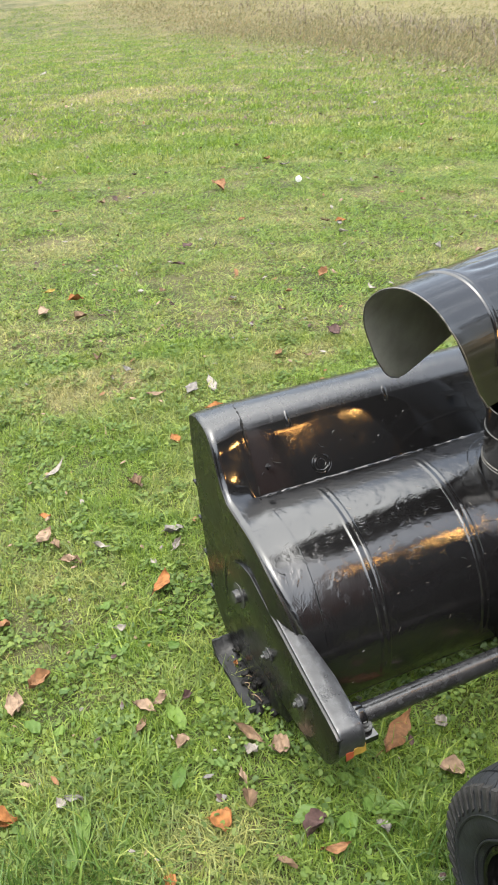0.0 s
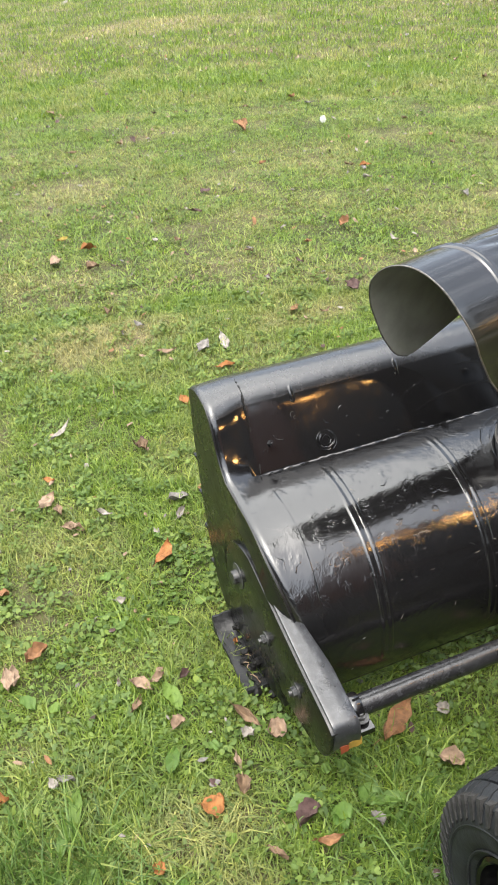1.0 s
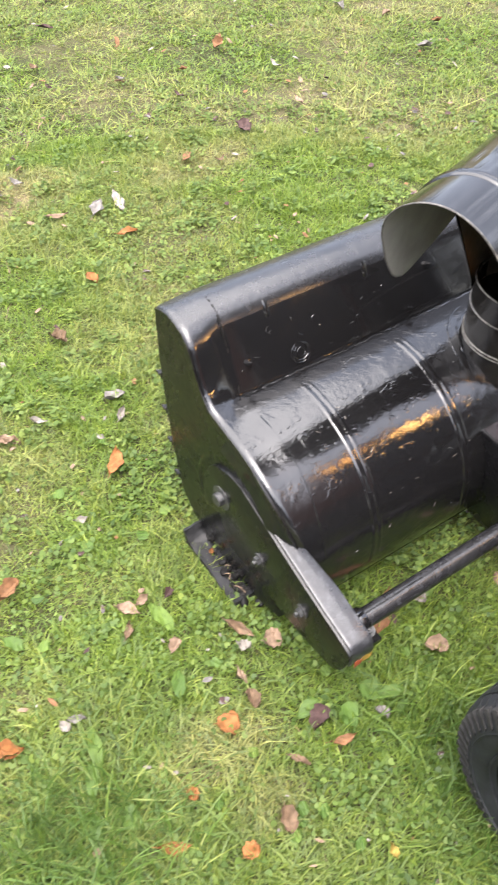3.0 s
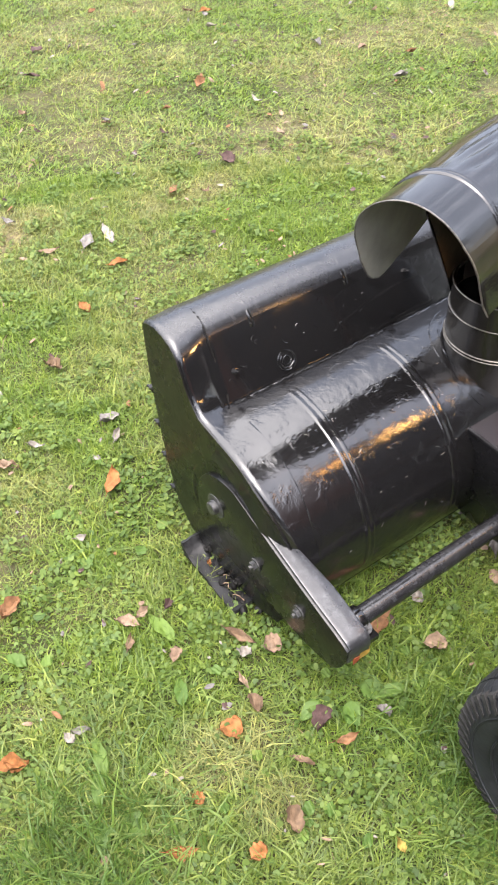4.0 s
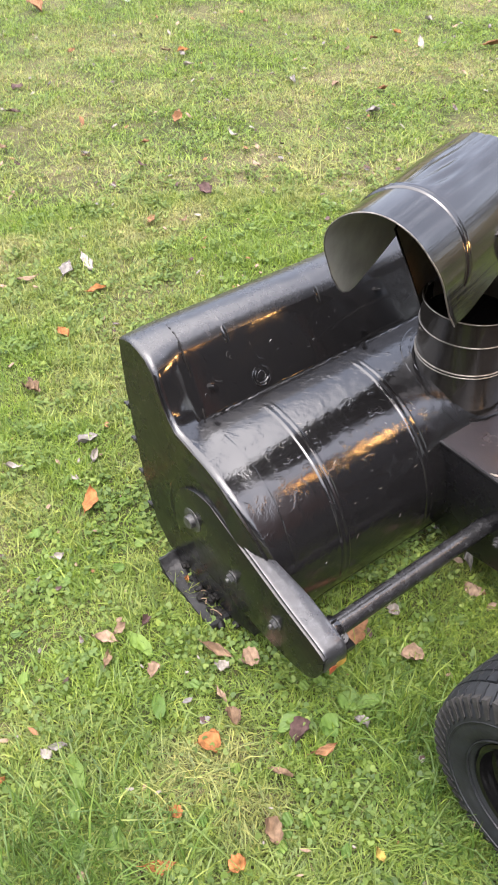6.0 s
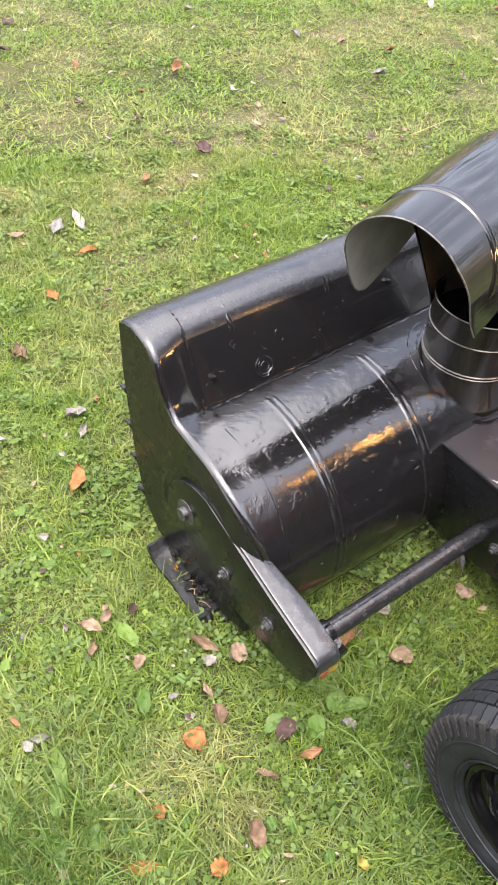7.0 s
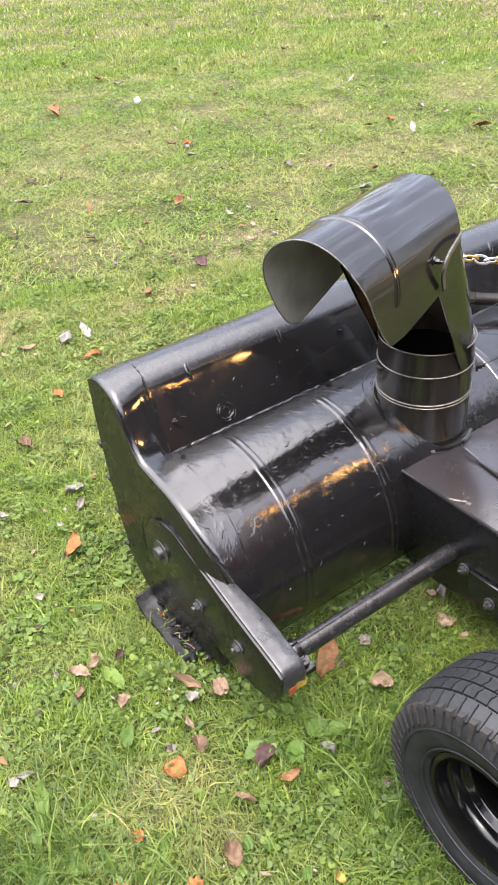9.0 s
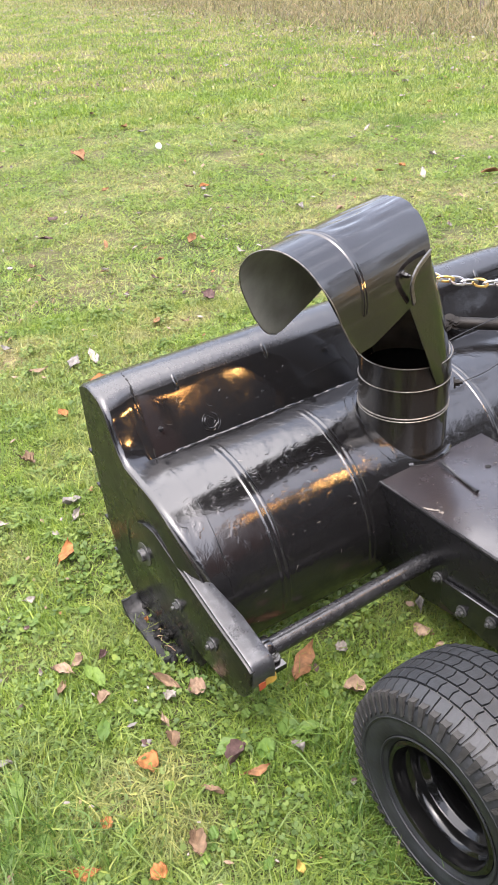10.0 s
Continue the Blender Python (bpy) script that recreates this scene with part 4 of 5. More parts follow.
for i in range(links):
    t = (i + 0.5) / links
    c = c0.lerp(c1, t) - Vector((0, 0, 0.02 * 4 * t * (1 - t)))
    d = ((c1 - c0) - Vector((0, 0, 0.08 * (1 - 2 * t)))).normalized()
    s = d.orthogonal().normalized()
    if i % 2:
        s = d.cross(s)
    bm = bmesh.new()
    loop = []
    for k in range(17):
        a = 2 * math.pi * k / 16
        loop.append(c + d * (0.0205 * math.cos(a) + (0.005 if math.cos(a) > 0 else -0.005)) + s * 0.0102 * math.sin(a))
    add_tube(bm, loop, 0.0032, 7, False)
    part("link", bm, BRASS if i % 3 == 1 else ZINC, chain)


# linkage beside the chute
bm = bmesh.new()
add_tube(bm, [(1.575, 1.42, 0.458), (1.585, 1.41, 0.457), (1.8, 1.21, 0.45)], 0.0165, 14)
shaft = part("linkage_shaft", bm, RUST_MUD, blower, "black steel linkage shaft over the drum")
for dx, dy, dz in ((1.545, 1.44, 0.452), (1.56, 1.44, 0.462), (1.572, 1.425, 0.455)):
    bm = bmesh.new()
    add_hex(bm, (dx, dy, dz), (-0.6, -0.5, 0.6), 0.012, 0.016)
    part("linkage_nut", bm, RUST_MUD, shaft)
for nm_, pts in (("cable", [(1.33, 1.32, 0.47), (1.45, 1.3, 0.503), (1.579, 1.3, 0.511), (1.75, 1.29, 0.53)]), ("cable", [(1.335, 1.2, 0.447), (1.37, 1.185, 0.452), (1.466, 1.19, 0.455), (1.65, 1.2, 0.5)])):
    bm = bmesh.new()
    add_tube(bm, smooth_line(pts, 5), 0.0013, 6)
    part(nm_, bm, SATIN, chute, "thin black steel cable")
bm = bmesh.new()
add_hex(bm, (1.325, 1.195, 0.452), (0.6, -0.6, 0.1), 0.009, 0.014)
part("cable_clamp", bm, RUST_MUD, chute)

# rough weld spatter beside the chute base
bm = bmesh.new()
for k in range(70):
    a = rng.uniform(-0.9, 0.6)
    r = 0.118 + rng.uniform(0.0, 0.035)
    x, y = CX + r * math.cos(a), CY + r * math.sin(a)
    z = max(0.304, drum_z(y))
    bmesh.ops.create_icosphere(bm, subdivisions=1, radius=rng.uniform(0.0015, 0.005), matrix=Matrix.Translation((x, y, z)))
tagged(part("weld_spatter", bm, GLOSS, chute, "lumpy black weld spatter"), kind="stuff")

# hairs, runs and clippings stuck in the paint
bm = bmesh.new()
for k in range(24):
    x = rng.uniform(0.65, 1.1)
    if k % 2:
        z = rng.uniform(0.41, 0.5)
        c, t1, t2 = Vector((x, upper_point(z) - 0.0049, z)), Vector((1, 0, 0)), Vector((0, 0.49, 0.87))
    else:
        a = radians(rng.uniform(5, 95))
        c = Vector((x, YC - (RB + 0.0043) * math.sin(a), ZC + (RB + 0.0043) * math.cos(a)))
        t1, t2 = Vector((1, 0, 0)), Vector((0, -math.cos(a), -math.sin(a)))
    d, size, bend = rng.uniform(0, 6.28), rng.uniform(0.004, 0.018), rng.uniform(-2.5, 2.5)
    pts = []
    for q in range(6):
        u_ = q / 5 - 0.5
        ang = d + bend * u_
        pts.append(c + size * u_ * (math.cos(ang) * t1 + math.sin(ang) * t2))
    add_tube(bm, pts, rng.uniform(0.0004, 0.0008), 5)
tagged(part("paint_hair", bm, GLOSS, blower, "hairs and runs caught in the black paint"), kind="stuff")
bm = bmesh.new()
for k in range(16):
    x = rng.uniform(0.66, 1.12)
    if k % 3:
        z = rng.uniform(0.408, 0.5)
        c, t1, t2 = Vector((x, upper_point(z) - 0.0047, z)), Vector((1, 0, 0)), Vector((0, 0.49, 0.87))
    else:
        a = radians(rng.uniform(0, 70))
        c = Vector((x, YC - (RB + 0.004) * math.sin(a), ZC + (RB + 0.004) * math.cos(a)))
        t1, t2 = Vector((1, 0, 0)), Vector((0, -math.cos(a), -math.sin(a)))
    d, size, bend = rng.gauss(0.2, 0.7), rng.uniform(0.005, 0.02), rng.uniform(-2.2, 2.2)
    add_tube(bm, [c + size * (q / 5 - 0.5) * (math.cos(d + bend * (q / 5 - 0.5)) * t1 + math.sin(d + bend * (q / 5 - 0.5)) * t2) for q in range(6)], [0.0002, 0.0003, 0.0005, 0.0004, 0.0003, 0.0002], 4)
tagged(part("paint_scratch", bm, WORN, blower, "short curved scratches worn grey through the paint"), kind="stuff")
bm = bmesh.new()
for k in range(36):
    if k % 3 == 0:
        c = Vector((rng.uniform(1.07, 1.38), rng.uniform(0.6, 1.12), 0.3052))
        t1, t2 = Vector((1, 0, 0)), Vector((0, 1, 0))
    else:
        a = radians(rng.uniform(-8, 100))
        c = Vector((rng.uniform(0.65, 1.06), YC - (RB + 0.0042) * math.sin(a), ZC + (RB + 0.0042) * math.cos(a)))
        t1, t2 = Vector((1, 0, 0)), Vector((0, -math.cos(a), -math.sin(a)))
    d, size = rng.uniform(0, 6.28), rng.uniform(0.001, 0.006)
    u_ = math.cos(d) * t1 + math.sin(d) * t2
    add_tube(bm, [c - u_ * size, c + t2 * size * 0.2, c + u_ * size], 0.0004, 4)
tagged(part("grass_clipping", bm, LEAVES["pale"], blower, "pale dry grass clippings stuck to the paint"), kind="stuff")


# ---- tractor ----
tractor = tagged(new("tractor"), "garden tractor with black wheels carrying the snow blower", "tractor")
WHEEL_Y, RT = 0.53, 0.2215


def tread(wheel, axis, prof, side):
    """Turf tread: rows of skewed blocks, each a piece of its own, on shared meshes."""
    count = 54
    st = 2 * math.pi / count
    xs, rs = [p[0] for p in prof[6:15]], [p[1] for p in prof[6:15]]

    def block(corners, lo=-0.004, hi=0.0046):
        me_bm = bmesh.new()
        cx_ = sum(c[0] for c in corners) / len(corners)
        ca_ = sum(c[1] for c in corners) / len(corners)
        top, bot = [], []
        for x, a in corners:
            for out, h, k in ((bot, lo, 1.0), (top, hi, 0.955)):
                xx, aa = cx_ + (x - cx_) * k, ca_ + (a - ca_) * k
                r = np.interp(xx, xs, rs) + h
                out.append(me_bm.verts.new((MID + side * (MID - xx), r * math.cos(aa), r * math.sin(aa))))
        me_bm.faces.new(top)
        for i in range(len(top)):
            j = (i + 1) % len(top)
            me_bm.faces.new((top[i], top[j], bot[j], bot[i]))
        return finish(me_bm, "tread_block", RUBBER, 30)

    kinds = []
    for s, o in ((1, 0.0), (-1, 0.4 * st)):
        def bx(v, s=s):
            return 0.72 - s * (0.72 - v)

        for x0, x1, o2, zig in ((0.629, 0.6615, 0.0, 0.1), (0.6645, 0.6895, 0.45, -0.13), (0.6925, 0.7185, 0.1, 0.14)):
            xm = (x0 + x1) / 2
            kinds.append(block([(bx(x0), o + o2 * st), (bx(xm), o + (o2 + zig) * st), (bx(x1), o + o2 * st), (bx(x1), o + (o2 + 0.91) * st), (bx(xm), o + (o2 + 0.91 + zig) * st), (bx(x0), o + (o2 + 0.91) * st)]))
    for me in kinds:
        for i in range(count):
            ob = new("tread_block", me)
            ob.parent = wheel
            ob.matrix_basis = pose(*axis, math.degrees(i * st))
    fin = bmesh.new()
    add_prism(fin, [(0.172, -0.004), (0.206, -0.0062), (0.206, 0.0062), (0.176, 0.004)], MID + side * (MID - 0.6245), MID + side * (MID - 0.64))
    for v in fin.verts:
        v.co.x = MID + side * (MID - (0.6185 + 0.33 * max(0, v.co.y - 0.178) if abs(v.co.x - (MID + side * (MID - 0.6245))) < 1e-4 else 0.645))
    fin_me = finish(fin, "shoulder_lug", LUG, 30)
    for i in range(count):
        ob = new("shoulder_lug", fin_me)
        ob.parent = wheel
        ob.matrix_basis = pose(*axis, math.degrees((i + 0.43) * st))


def front_wheel(side):
    """Turf tyre with brick tread on a deep black steel rim."""
    def X(d):
        return MID + side * (MID - d)

    wheel = new("front_wheel")
    wheel.parent = tractor
    axis = (0, WHEEL_Y, RT - 0.009)
    bm = bmesh.new()
    prof = [(0.662, 0.102), (0.648, 0.106), (0.634, 0.118), (0.626, 0.135), (0.624, 0.15), (0.6245, 0.156), (0.6235, 0.158), (0.627, 0.172), (0.634, 0.184), (0.646, 0.193), (0.67, 0.198), (0.71, 0.2), (0.75, 0.198), (0.774, 0.193), (0.786, 0.184), (0.793, 0.172), (0.796, 0.15), (0.794, 0.135), (0.786, 0.118), (0.772, 0.106), (0.758, 0.102)]
    prof = [(0.62 + (x - 0.624) * 1.163, 0.102 + (r - 0.102) * 1.158) for x, r in prof]
    add_lathe(bm, [(X(x), r) for x, r in prof], axis, 72)
    for fc in bm.faces:
        c = fc.calc_center_median()
        fc.material_index = 1 if math.hypot(c.y - axis[1], c.z - axis[2]) > 0.198 else 0
    part("tyre", bm, [RUBBER, GROOVE], wheel, "black turf tyre with block tread and scuffed shoulder", smooth=35)
    tread(wheel, axis, prof, side) if side < 0 else None
    for rr, xx in ((0.166, 0.6205), (0.128, 0.6255)):
        bm = bmesh.new()
        add_tube(bm, [(X(xx), axis[1] + rr * math.cos(a), axis[2] + rr * math.sin(a)) for a in np.linspace(0, 2 * math.pi, 65)], 0.0022, 6, False)
        part("sidewall_ring", bm, RUBBER, wheel)
    bm = bmesh.new()
    rim = [(0.642, 0.118), (0.633, 0.116), (0.631, 0.112), (0.633, 0.1085), (0.645, 0.106), (0.66, 0.1045), (0.664, 0.1), (0.668, 0.097), (0.68, 0.0962), (0.685, 0.094), (0.691, 0.0855), (0.697, 0.0835), (0.716, 0.083), (0.722, 0.085), (0.728, 0.092), (0.734, 0.0935), (0.758, 0.0925), (0.765, 0.088), (0.768, 0.03)]
    add_lathe(bm, [(X(x), r) for x, r in rim], axis, 56)
    thicken(bm, 0.002)
    part("rim", bm, RIM_BLACK, wheel, "deep glossy black steel rim")
    bm = bmesh.new()
    add_lathe(bm, [(X(0.769), 0.034), (X(0.715), 0.031), (X(0.707), 0.026), (X(0.705), 0.001)], axis, 24)
    part("hub_cap", bm, HUB, wheel, "dull grey hub cap")
    bm = bmesh.new()
    a = radians(200)
    add_tube(bm, [(X(0.652), axis[1] + 0.1 * math.cos(a), axis[2] + 0.1 * math.sin(a)), (X(0.64), axis[1] + 0.092 * math.cos(a), axis[2] + 0.092 * math.sin(a))], 0.004, 8)
    part("valve_stem", bm, RUBBER, wheel)


front_wheel(-1)
front_wheel(1)
bm = bmesh.new()
add_tube(bm, [(0.71, WHEEL_Y, 0.197), (0.9, WHEEL_Y, 0.21), (MID, WHEEL_Y, 0.23), (2 * MID - 0.9, WHEEL_Y, 0.21), (2 * MID - 0.71, WHEEL_Y, 0.197)], 0.024, 12)
part("front_axle", bm, CHASSIS, tractor)
bm = bmesh.new()
hood_rows = []
for y, top, half in ((0.745, 0.97, 0.225), (0.74, 1.05, 0.23), (0.71, 1.085, 0.232), (0.6, 1.1, 0.234), (0.2, 1.115, 0.236), (-0.2, 1.12, 0.24)):
    hood_rows.append([(MID - half, y, 0.5), (MID - half, y, top - 0.08), (MID - half * 0.85, y, top - 0.02), (MID - half * 0.5, y, top), (MID + half * 0.5, y, top), (MID + half * 0.85, y, top - 0.02), (MID + half, y, top - 0.08), (MID + half, y, 0.5)])
add_grid(bm, hood_rows)
thicken(bm, 0.006)
part("bonnet", bm, ORANGE_BODY, tractor, "orange tractor bonnet")
bm = bmesh.new()
add_box(bm, MID - 0.195, MID + 0.195, 0.705, 0.735, 0.5, 0.95)
bevel(bm, 0.01, 2)
part("grille", bm, CHASSIS, tractor)
# unseen; reaches low to block light under the tractor and darken reflections
bm = bmesh.new()
add_box(bm, MID - 0.17, MID + 0.17, -0.2, 0.6, 0.14, 0.5)
bevel(bm, 0.01, 2)
part("chassis", bm, CHASSIS, tractor)
for dx, lens in zip((-0.14, 0.14), HEADLIGHTS):
    bm = bmesh.new()
    rows = [[(MID + dx + 0.055 * k * math.cos(a), 0.757 - 0.012 * k * k, 0.9 + 0.028 * k * math.sin(a)) for a in np.linspace(0, 2 * math.pi, 25)] for k in (0.02, 0.5, 0.85, 1.0)]
    add_grid(bm, rows)
    part("headlight", bm, lens, tractor, "lit warm headlight")


# ---- fallen leaves ----
WORDS = {"orange": "bright orange fallen leaf lying on the grass", "rust": "rust-brown fallen leaf, curled, on the grass", "brown": "dry brown fallen leaf on the grass", "tan": "pale tan dry leaf on the grass", "pale": "whitish weathered scrap of leaf on the grass", "grey": "grey weathered leaf on the grass", "dark": "dark purple-brown wet leaf in the grass", "yellow": "yellow fallen leaf among the clover"}
fallen = 0


def drop_leaf(tone, x, y, turn, length, width):
    """One fallen leaf, of that tone and size, lying on the grass."""
    global fallen
    fallen += 1
    r = random.Random(fallen + 20)
    lf = thing("fallen_leaf", leaf_bm(length, width, r.uniform(0.0, 0.5) * min(1, 0.05 / length), r.uniform(0.1, 0.8) * min(1, 0.06 / length), fallen, width < 0.62 * length), LEAVES[tone], WORDS[tone], "leaf", "fallen leaves")
    lf.matrix_world = pose(x, y, dip(x, y) + 0.022 + 0.04 * length, r.uniform(-14, 14), r.uniform(-14, 14), turn)


drop_leaf("rust", 0.110, 1.543, 29, 0.055, 0.035)
drop_leaf("tan", 0.042, 1.500, -99, 0.058, 0.028)
drop_leaf("tan", 0.279, 1.961, -33, 0.057, 0.026)
drop_leaf("pale", 0.376, 1.981, -35, 0.044, 0.021)
drop_leaf("brown", 0.567, 2.249, -81, 0.050, 0.038)
drop_leaf("orange", 0.474, 1.747, 51, 0.095, 0.039)
drop_leaf("pale", 0.568, 1.890, 46, 0.050, 0.019)
drop_leaf("pale", 0.485, 1.846, -73, 0.028, 0.016)
drop_leaf("pale", 0.326, 1.637, -20, 0.032, 0.019)
drop_leaf("grey", 0.584, 1.953, -7, 0.057, 0.038)
drop_leaf("tan", 0.298, 1.357, -49, 0.054, 0.031)
drop_leaf("brown", 0.275, 1.313, 51, 0.049, 0.018)
drop_leaf("tan", 0.335, 1.363, 9, 0.036, 0.022)
drop_leaf("dark", 0.392, 1.349, 38, 0.035, 0.019)
drop_leaf("tan", 0.337, 1.225, 35, 0.037, 0.024)
drop_leaf("brown", 0.475, 1.188, -59, 0.078, 0.022)
drop_leaf("tan", 0.513, 1.125, -32, 0.039, 0.044)
drop_leaf("pale", 0.462, 1.148, -66, 0.028, 0.026)
drop_leaf("tan", 0.417, 1.096, -97, 0.043, 0.014)
drop_leaf("brown", 0.405, 1.041, -106, 0.045, 0.028)
drop_leaf("brown", 0.571, 1.220, -1, 0.035, 0.021)
drop_leaf("orange", 0.341, 1.032, -12, 0.045, 0.047)
drop_leaf("dark", 0.495, 0.933, 27, 0.054, 0.036)
drop_leaf("rust", 0.505, 0.876, -21, 0.055, 0.019)
drop_leaf("brown", 0.409, 0.889, -59, 0.045, 0.015)
drop_leaf("rust", 0.747, 1.053, 36, 0.15, 0.043)
drop_leaf("tan", 0.796, 0.925, -46, 0.049, 0.038)
drop_leaf("pale", 0.851, 1.034, -105, 0.035, 0.025)
drop_leaf("pale", 1.095, 1.035, 50, 0.069, 0.020)
drop_leaf("tan", 1.042, 0.967, -76, 0.050, 0.032)
drop_leaf("grey", 0.098, 1.197, -28, 0.037, 0.019)
drop_leaf("pale", 0.073, 1.194, -73, 0.029, 0.020)
drop_leaf("orange", -0.042, 1.207, -19, 0.063, 0.034)
drop_leaf("orange", 0.208, 0.947, -76, 0.027, 0.021)
drop_leaf("brown", 0.329, 0.816, -109, 0.049, 0.031)
drop_leaf("yellow", 0.452, 0.668, -107, 0.028, 0.017)
drop_leaf("grey", 0.604, 0.876, -75, 0.030, 0.022)
drop_leaf("orange", 0.773, 2.459, -80, 0.051, 0.032)
drop_leaf("orange", 0.991, 2.630, -33, 0.072, 0.029)
drop_leaf("pale", 1.054, 2.816, -98, 0.134, 0.036)
drop_leaf("grey", 0.970, 2.815, 48, 0.095, 0.046)
drop_leaf("tan", 0.838, 2.837, -29, 0.078, 0.020)
drop_leaf("grey", 0.807, 3.108, -66, 0.067, 0.022)
drop_leaf("rust", 2.395, 5.907, -94, 0.17, 0.1)
drop_leaf("dark", 1.654, 4.642, -59, 0.071, 0.048)
drop_leaf("dark", 1.475, 4.324, -48, 0.090, 0.022)
drop_leaf("orange", 2.656, 4.579, -12, 0.076, 0.038)
drop_leaf("pale", 2.538, 4.350, -4, 0.064, 0.028)
drop_leaf("pale", 2.178, 3.445, -90, 0.078, 0.023)
drop_leaf("tan", 2.033, 3.074, -113, 0.135, 0.028)
drop_leaf("rust", 1.416, 2.955, 51, 0.107, 0.030)
drop_leaf("grey", 2.839, 3.822, -101, 0.110, 0.031)
drop_leaf("rust", 1.803, 3.614, -13, 0.038, 0.020)
drop_leaf("grey", 1.515, 3.650, -79, 0.062, 0.023)
drop_leaf("dark", 1.652, 3.399, -69, 0.049, 0.022)
drop_leaf("rust", 6.300, 6.804, -122, 0.17, 0.088)
drop_leaf("pale", 7.503, 8.416, -28, 0.139, 0.062)
drop_leaf("pale", 5.489, 5.824, 18, 0.116, 0.038)
drop_leaf("pale", 4.202, 4.134, -89, 0.072, 0.033)
drop_leaf("pale", 3.806, 3.817, -129, 0.168, 0.035)
drop_leaf("orange", 3.852, 4.056, -102, 0.081, 0.041)
drop_leaf("rust", 3.669, 4.073, 16, 0.088, 0.027)
drop_leaf("rust", 4.104, 3.539, -35, 0.118, 0.048)
drop_leaf("pale", 4.404, 5.045, 20, 0.117, 0.032)
drop_leaf("orange", 0.829, 4.064, 20, 0.092, 0.050)
drop_leaf("tan", 0.647, 3.975, -94, 0.172, 0.046)
drop_leaf("brown", 0.790, 3.804, 8, 0.062, 0.044)
drop_leaf("yellow", 0.743, 4.250, 18, 0.060, 0.035)
drop_leaf("dark", 0.890, 3.786, -68, 0.064, 0.019)
drop_leaf("brown", 1.292, 7.281, -71, 0.130, 0.047)
drop_leaf("pale", 3.198, 15.659, 45, 0.285, 0.062)
drop_leaf("dark", 1.610, 5.992, -93, 0.156, 0.034)
drop_leaf("brown", 1.249, 3.939, -76, 0.064, 0.027)
drop_leaf("pale", 0.357, 2.472, 47, 0.117, 0.020)
drop_leaf("tan", 0.238, 2.107, 44, 0.072, 0.039)
drop_leaf("brown", 0.261, 2.052, -88, 0.065, 0.027)
drop_leaf("brown", 0.291, 1.956, -39, 0.044, 0.026)
drop_leaf("brown", 0.562, 2.265, -69, 0.046, 0.029)
drop_leaf("orange", 0.267, 2.213, -43, 0.041, 0.022)
drop_leaf("rust", 0.100, 1.544, 32, 0.050, 0.032)
drop_leaf("tan", 0.032, 1.495, -93, 0.064, 0.031)
drop_leaf("rust", 0.065, 1.782, 1, 0.031, 0.024)
drop_leaf("orange", -0.033, 1.207, -37, 0.047, 0.026)
drop_leaf("orange", 0.245, 0.806, -2, 0.033, 0.029)
drop_leaf("orange", 0.134, 0.889, -26, 0.062, 0.024)
drop_leaf("rust", 1.027, 1.209, -30, 0.06, 0.018)
leaf_rng = random.Random(77)
# the rest lie as they fell over the lawn
for k in range(34):
    y = leaf_rng.uniform(2.6, 7.5)
    x = y * leaf_rng.uniform(0.15, 0.95)
    tone = leaf_rng.choice(["brown", "brown", "tan", "tan", "grey", "dark", "rust", "pale"])
    long_ = leaf_rng.uniform(.04, .08)
    drop_leaf(tone, x, y, leaf_rng.uniform(0, 360), long_, long_ * leaf_rng.uniform(0.35, 0.7))

# small litter further off
litter_v, litter_i = {}, {}
rng2 = np.random.default_rng(31)
for tone, count in (("tan", 900), ("pale", 430), ("rust", 560), ("grey", 760), ("dark", 760)):
    xy = scatter(count, 0.6, 13, 40 + count, 0.6, 0.75)
    rim_t = rng2.uniform(0, 1, count // 3)
    xy = np.concatenate([xy, np.stack([8.6 - 0.8 * rim_t, 5.0 + 12 * rim_t], 1) + rng2.normal(0, 0.9, (count // 3, 2))])
    vs, ids = [], []
    for i, (x, y) in enumerate(xy):
        d = math.hypot(x, y)
        s = min(1.9, rng2.lognormal(0, 0.45)) * 0.0068 * (1 + 0.1 * d)
        a = rng2.uniform(0, 6.28)
        z = dip(x, y) + rng2.uniform(0.012, 0.026)
        u_ = np.array([math.cos(a), math.sin(a), rng2.normal(0, 0.35)])
        w_ = np.array([-math.sin(a), math.cos(a), rng2.normal(0, 0.35)]) * rng2.uniform(0.3, 0.7)
        c = np.array([x, y, z])
        o = len(vs)
        vs += [c - u_ * s, c - u_ * s * 0.3 + w_ * s, c + u_ * s * 0.5 + w_ * s * 0.8, c + u_ * s, c + u_ * s * 0.3 - w_ * s * 0.9, c - u_ * s * 0.5 - w_ * s * 0.6, c + np.array([0, 0, 0.3 * s])]
        for q in range(6):
            ids += [o + q, o + (q + 1) % 6, o + 6]
    soup("leaf_litter", np.array(vs), np.array(ids), LEAVES[tone], "scattered " + tone + " leaf scraps on the lawn", "leaf litter")


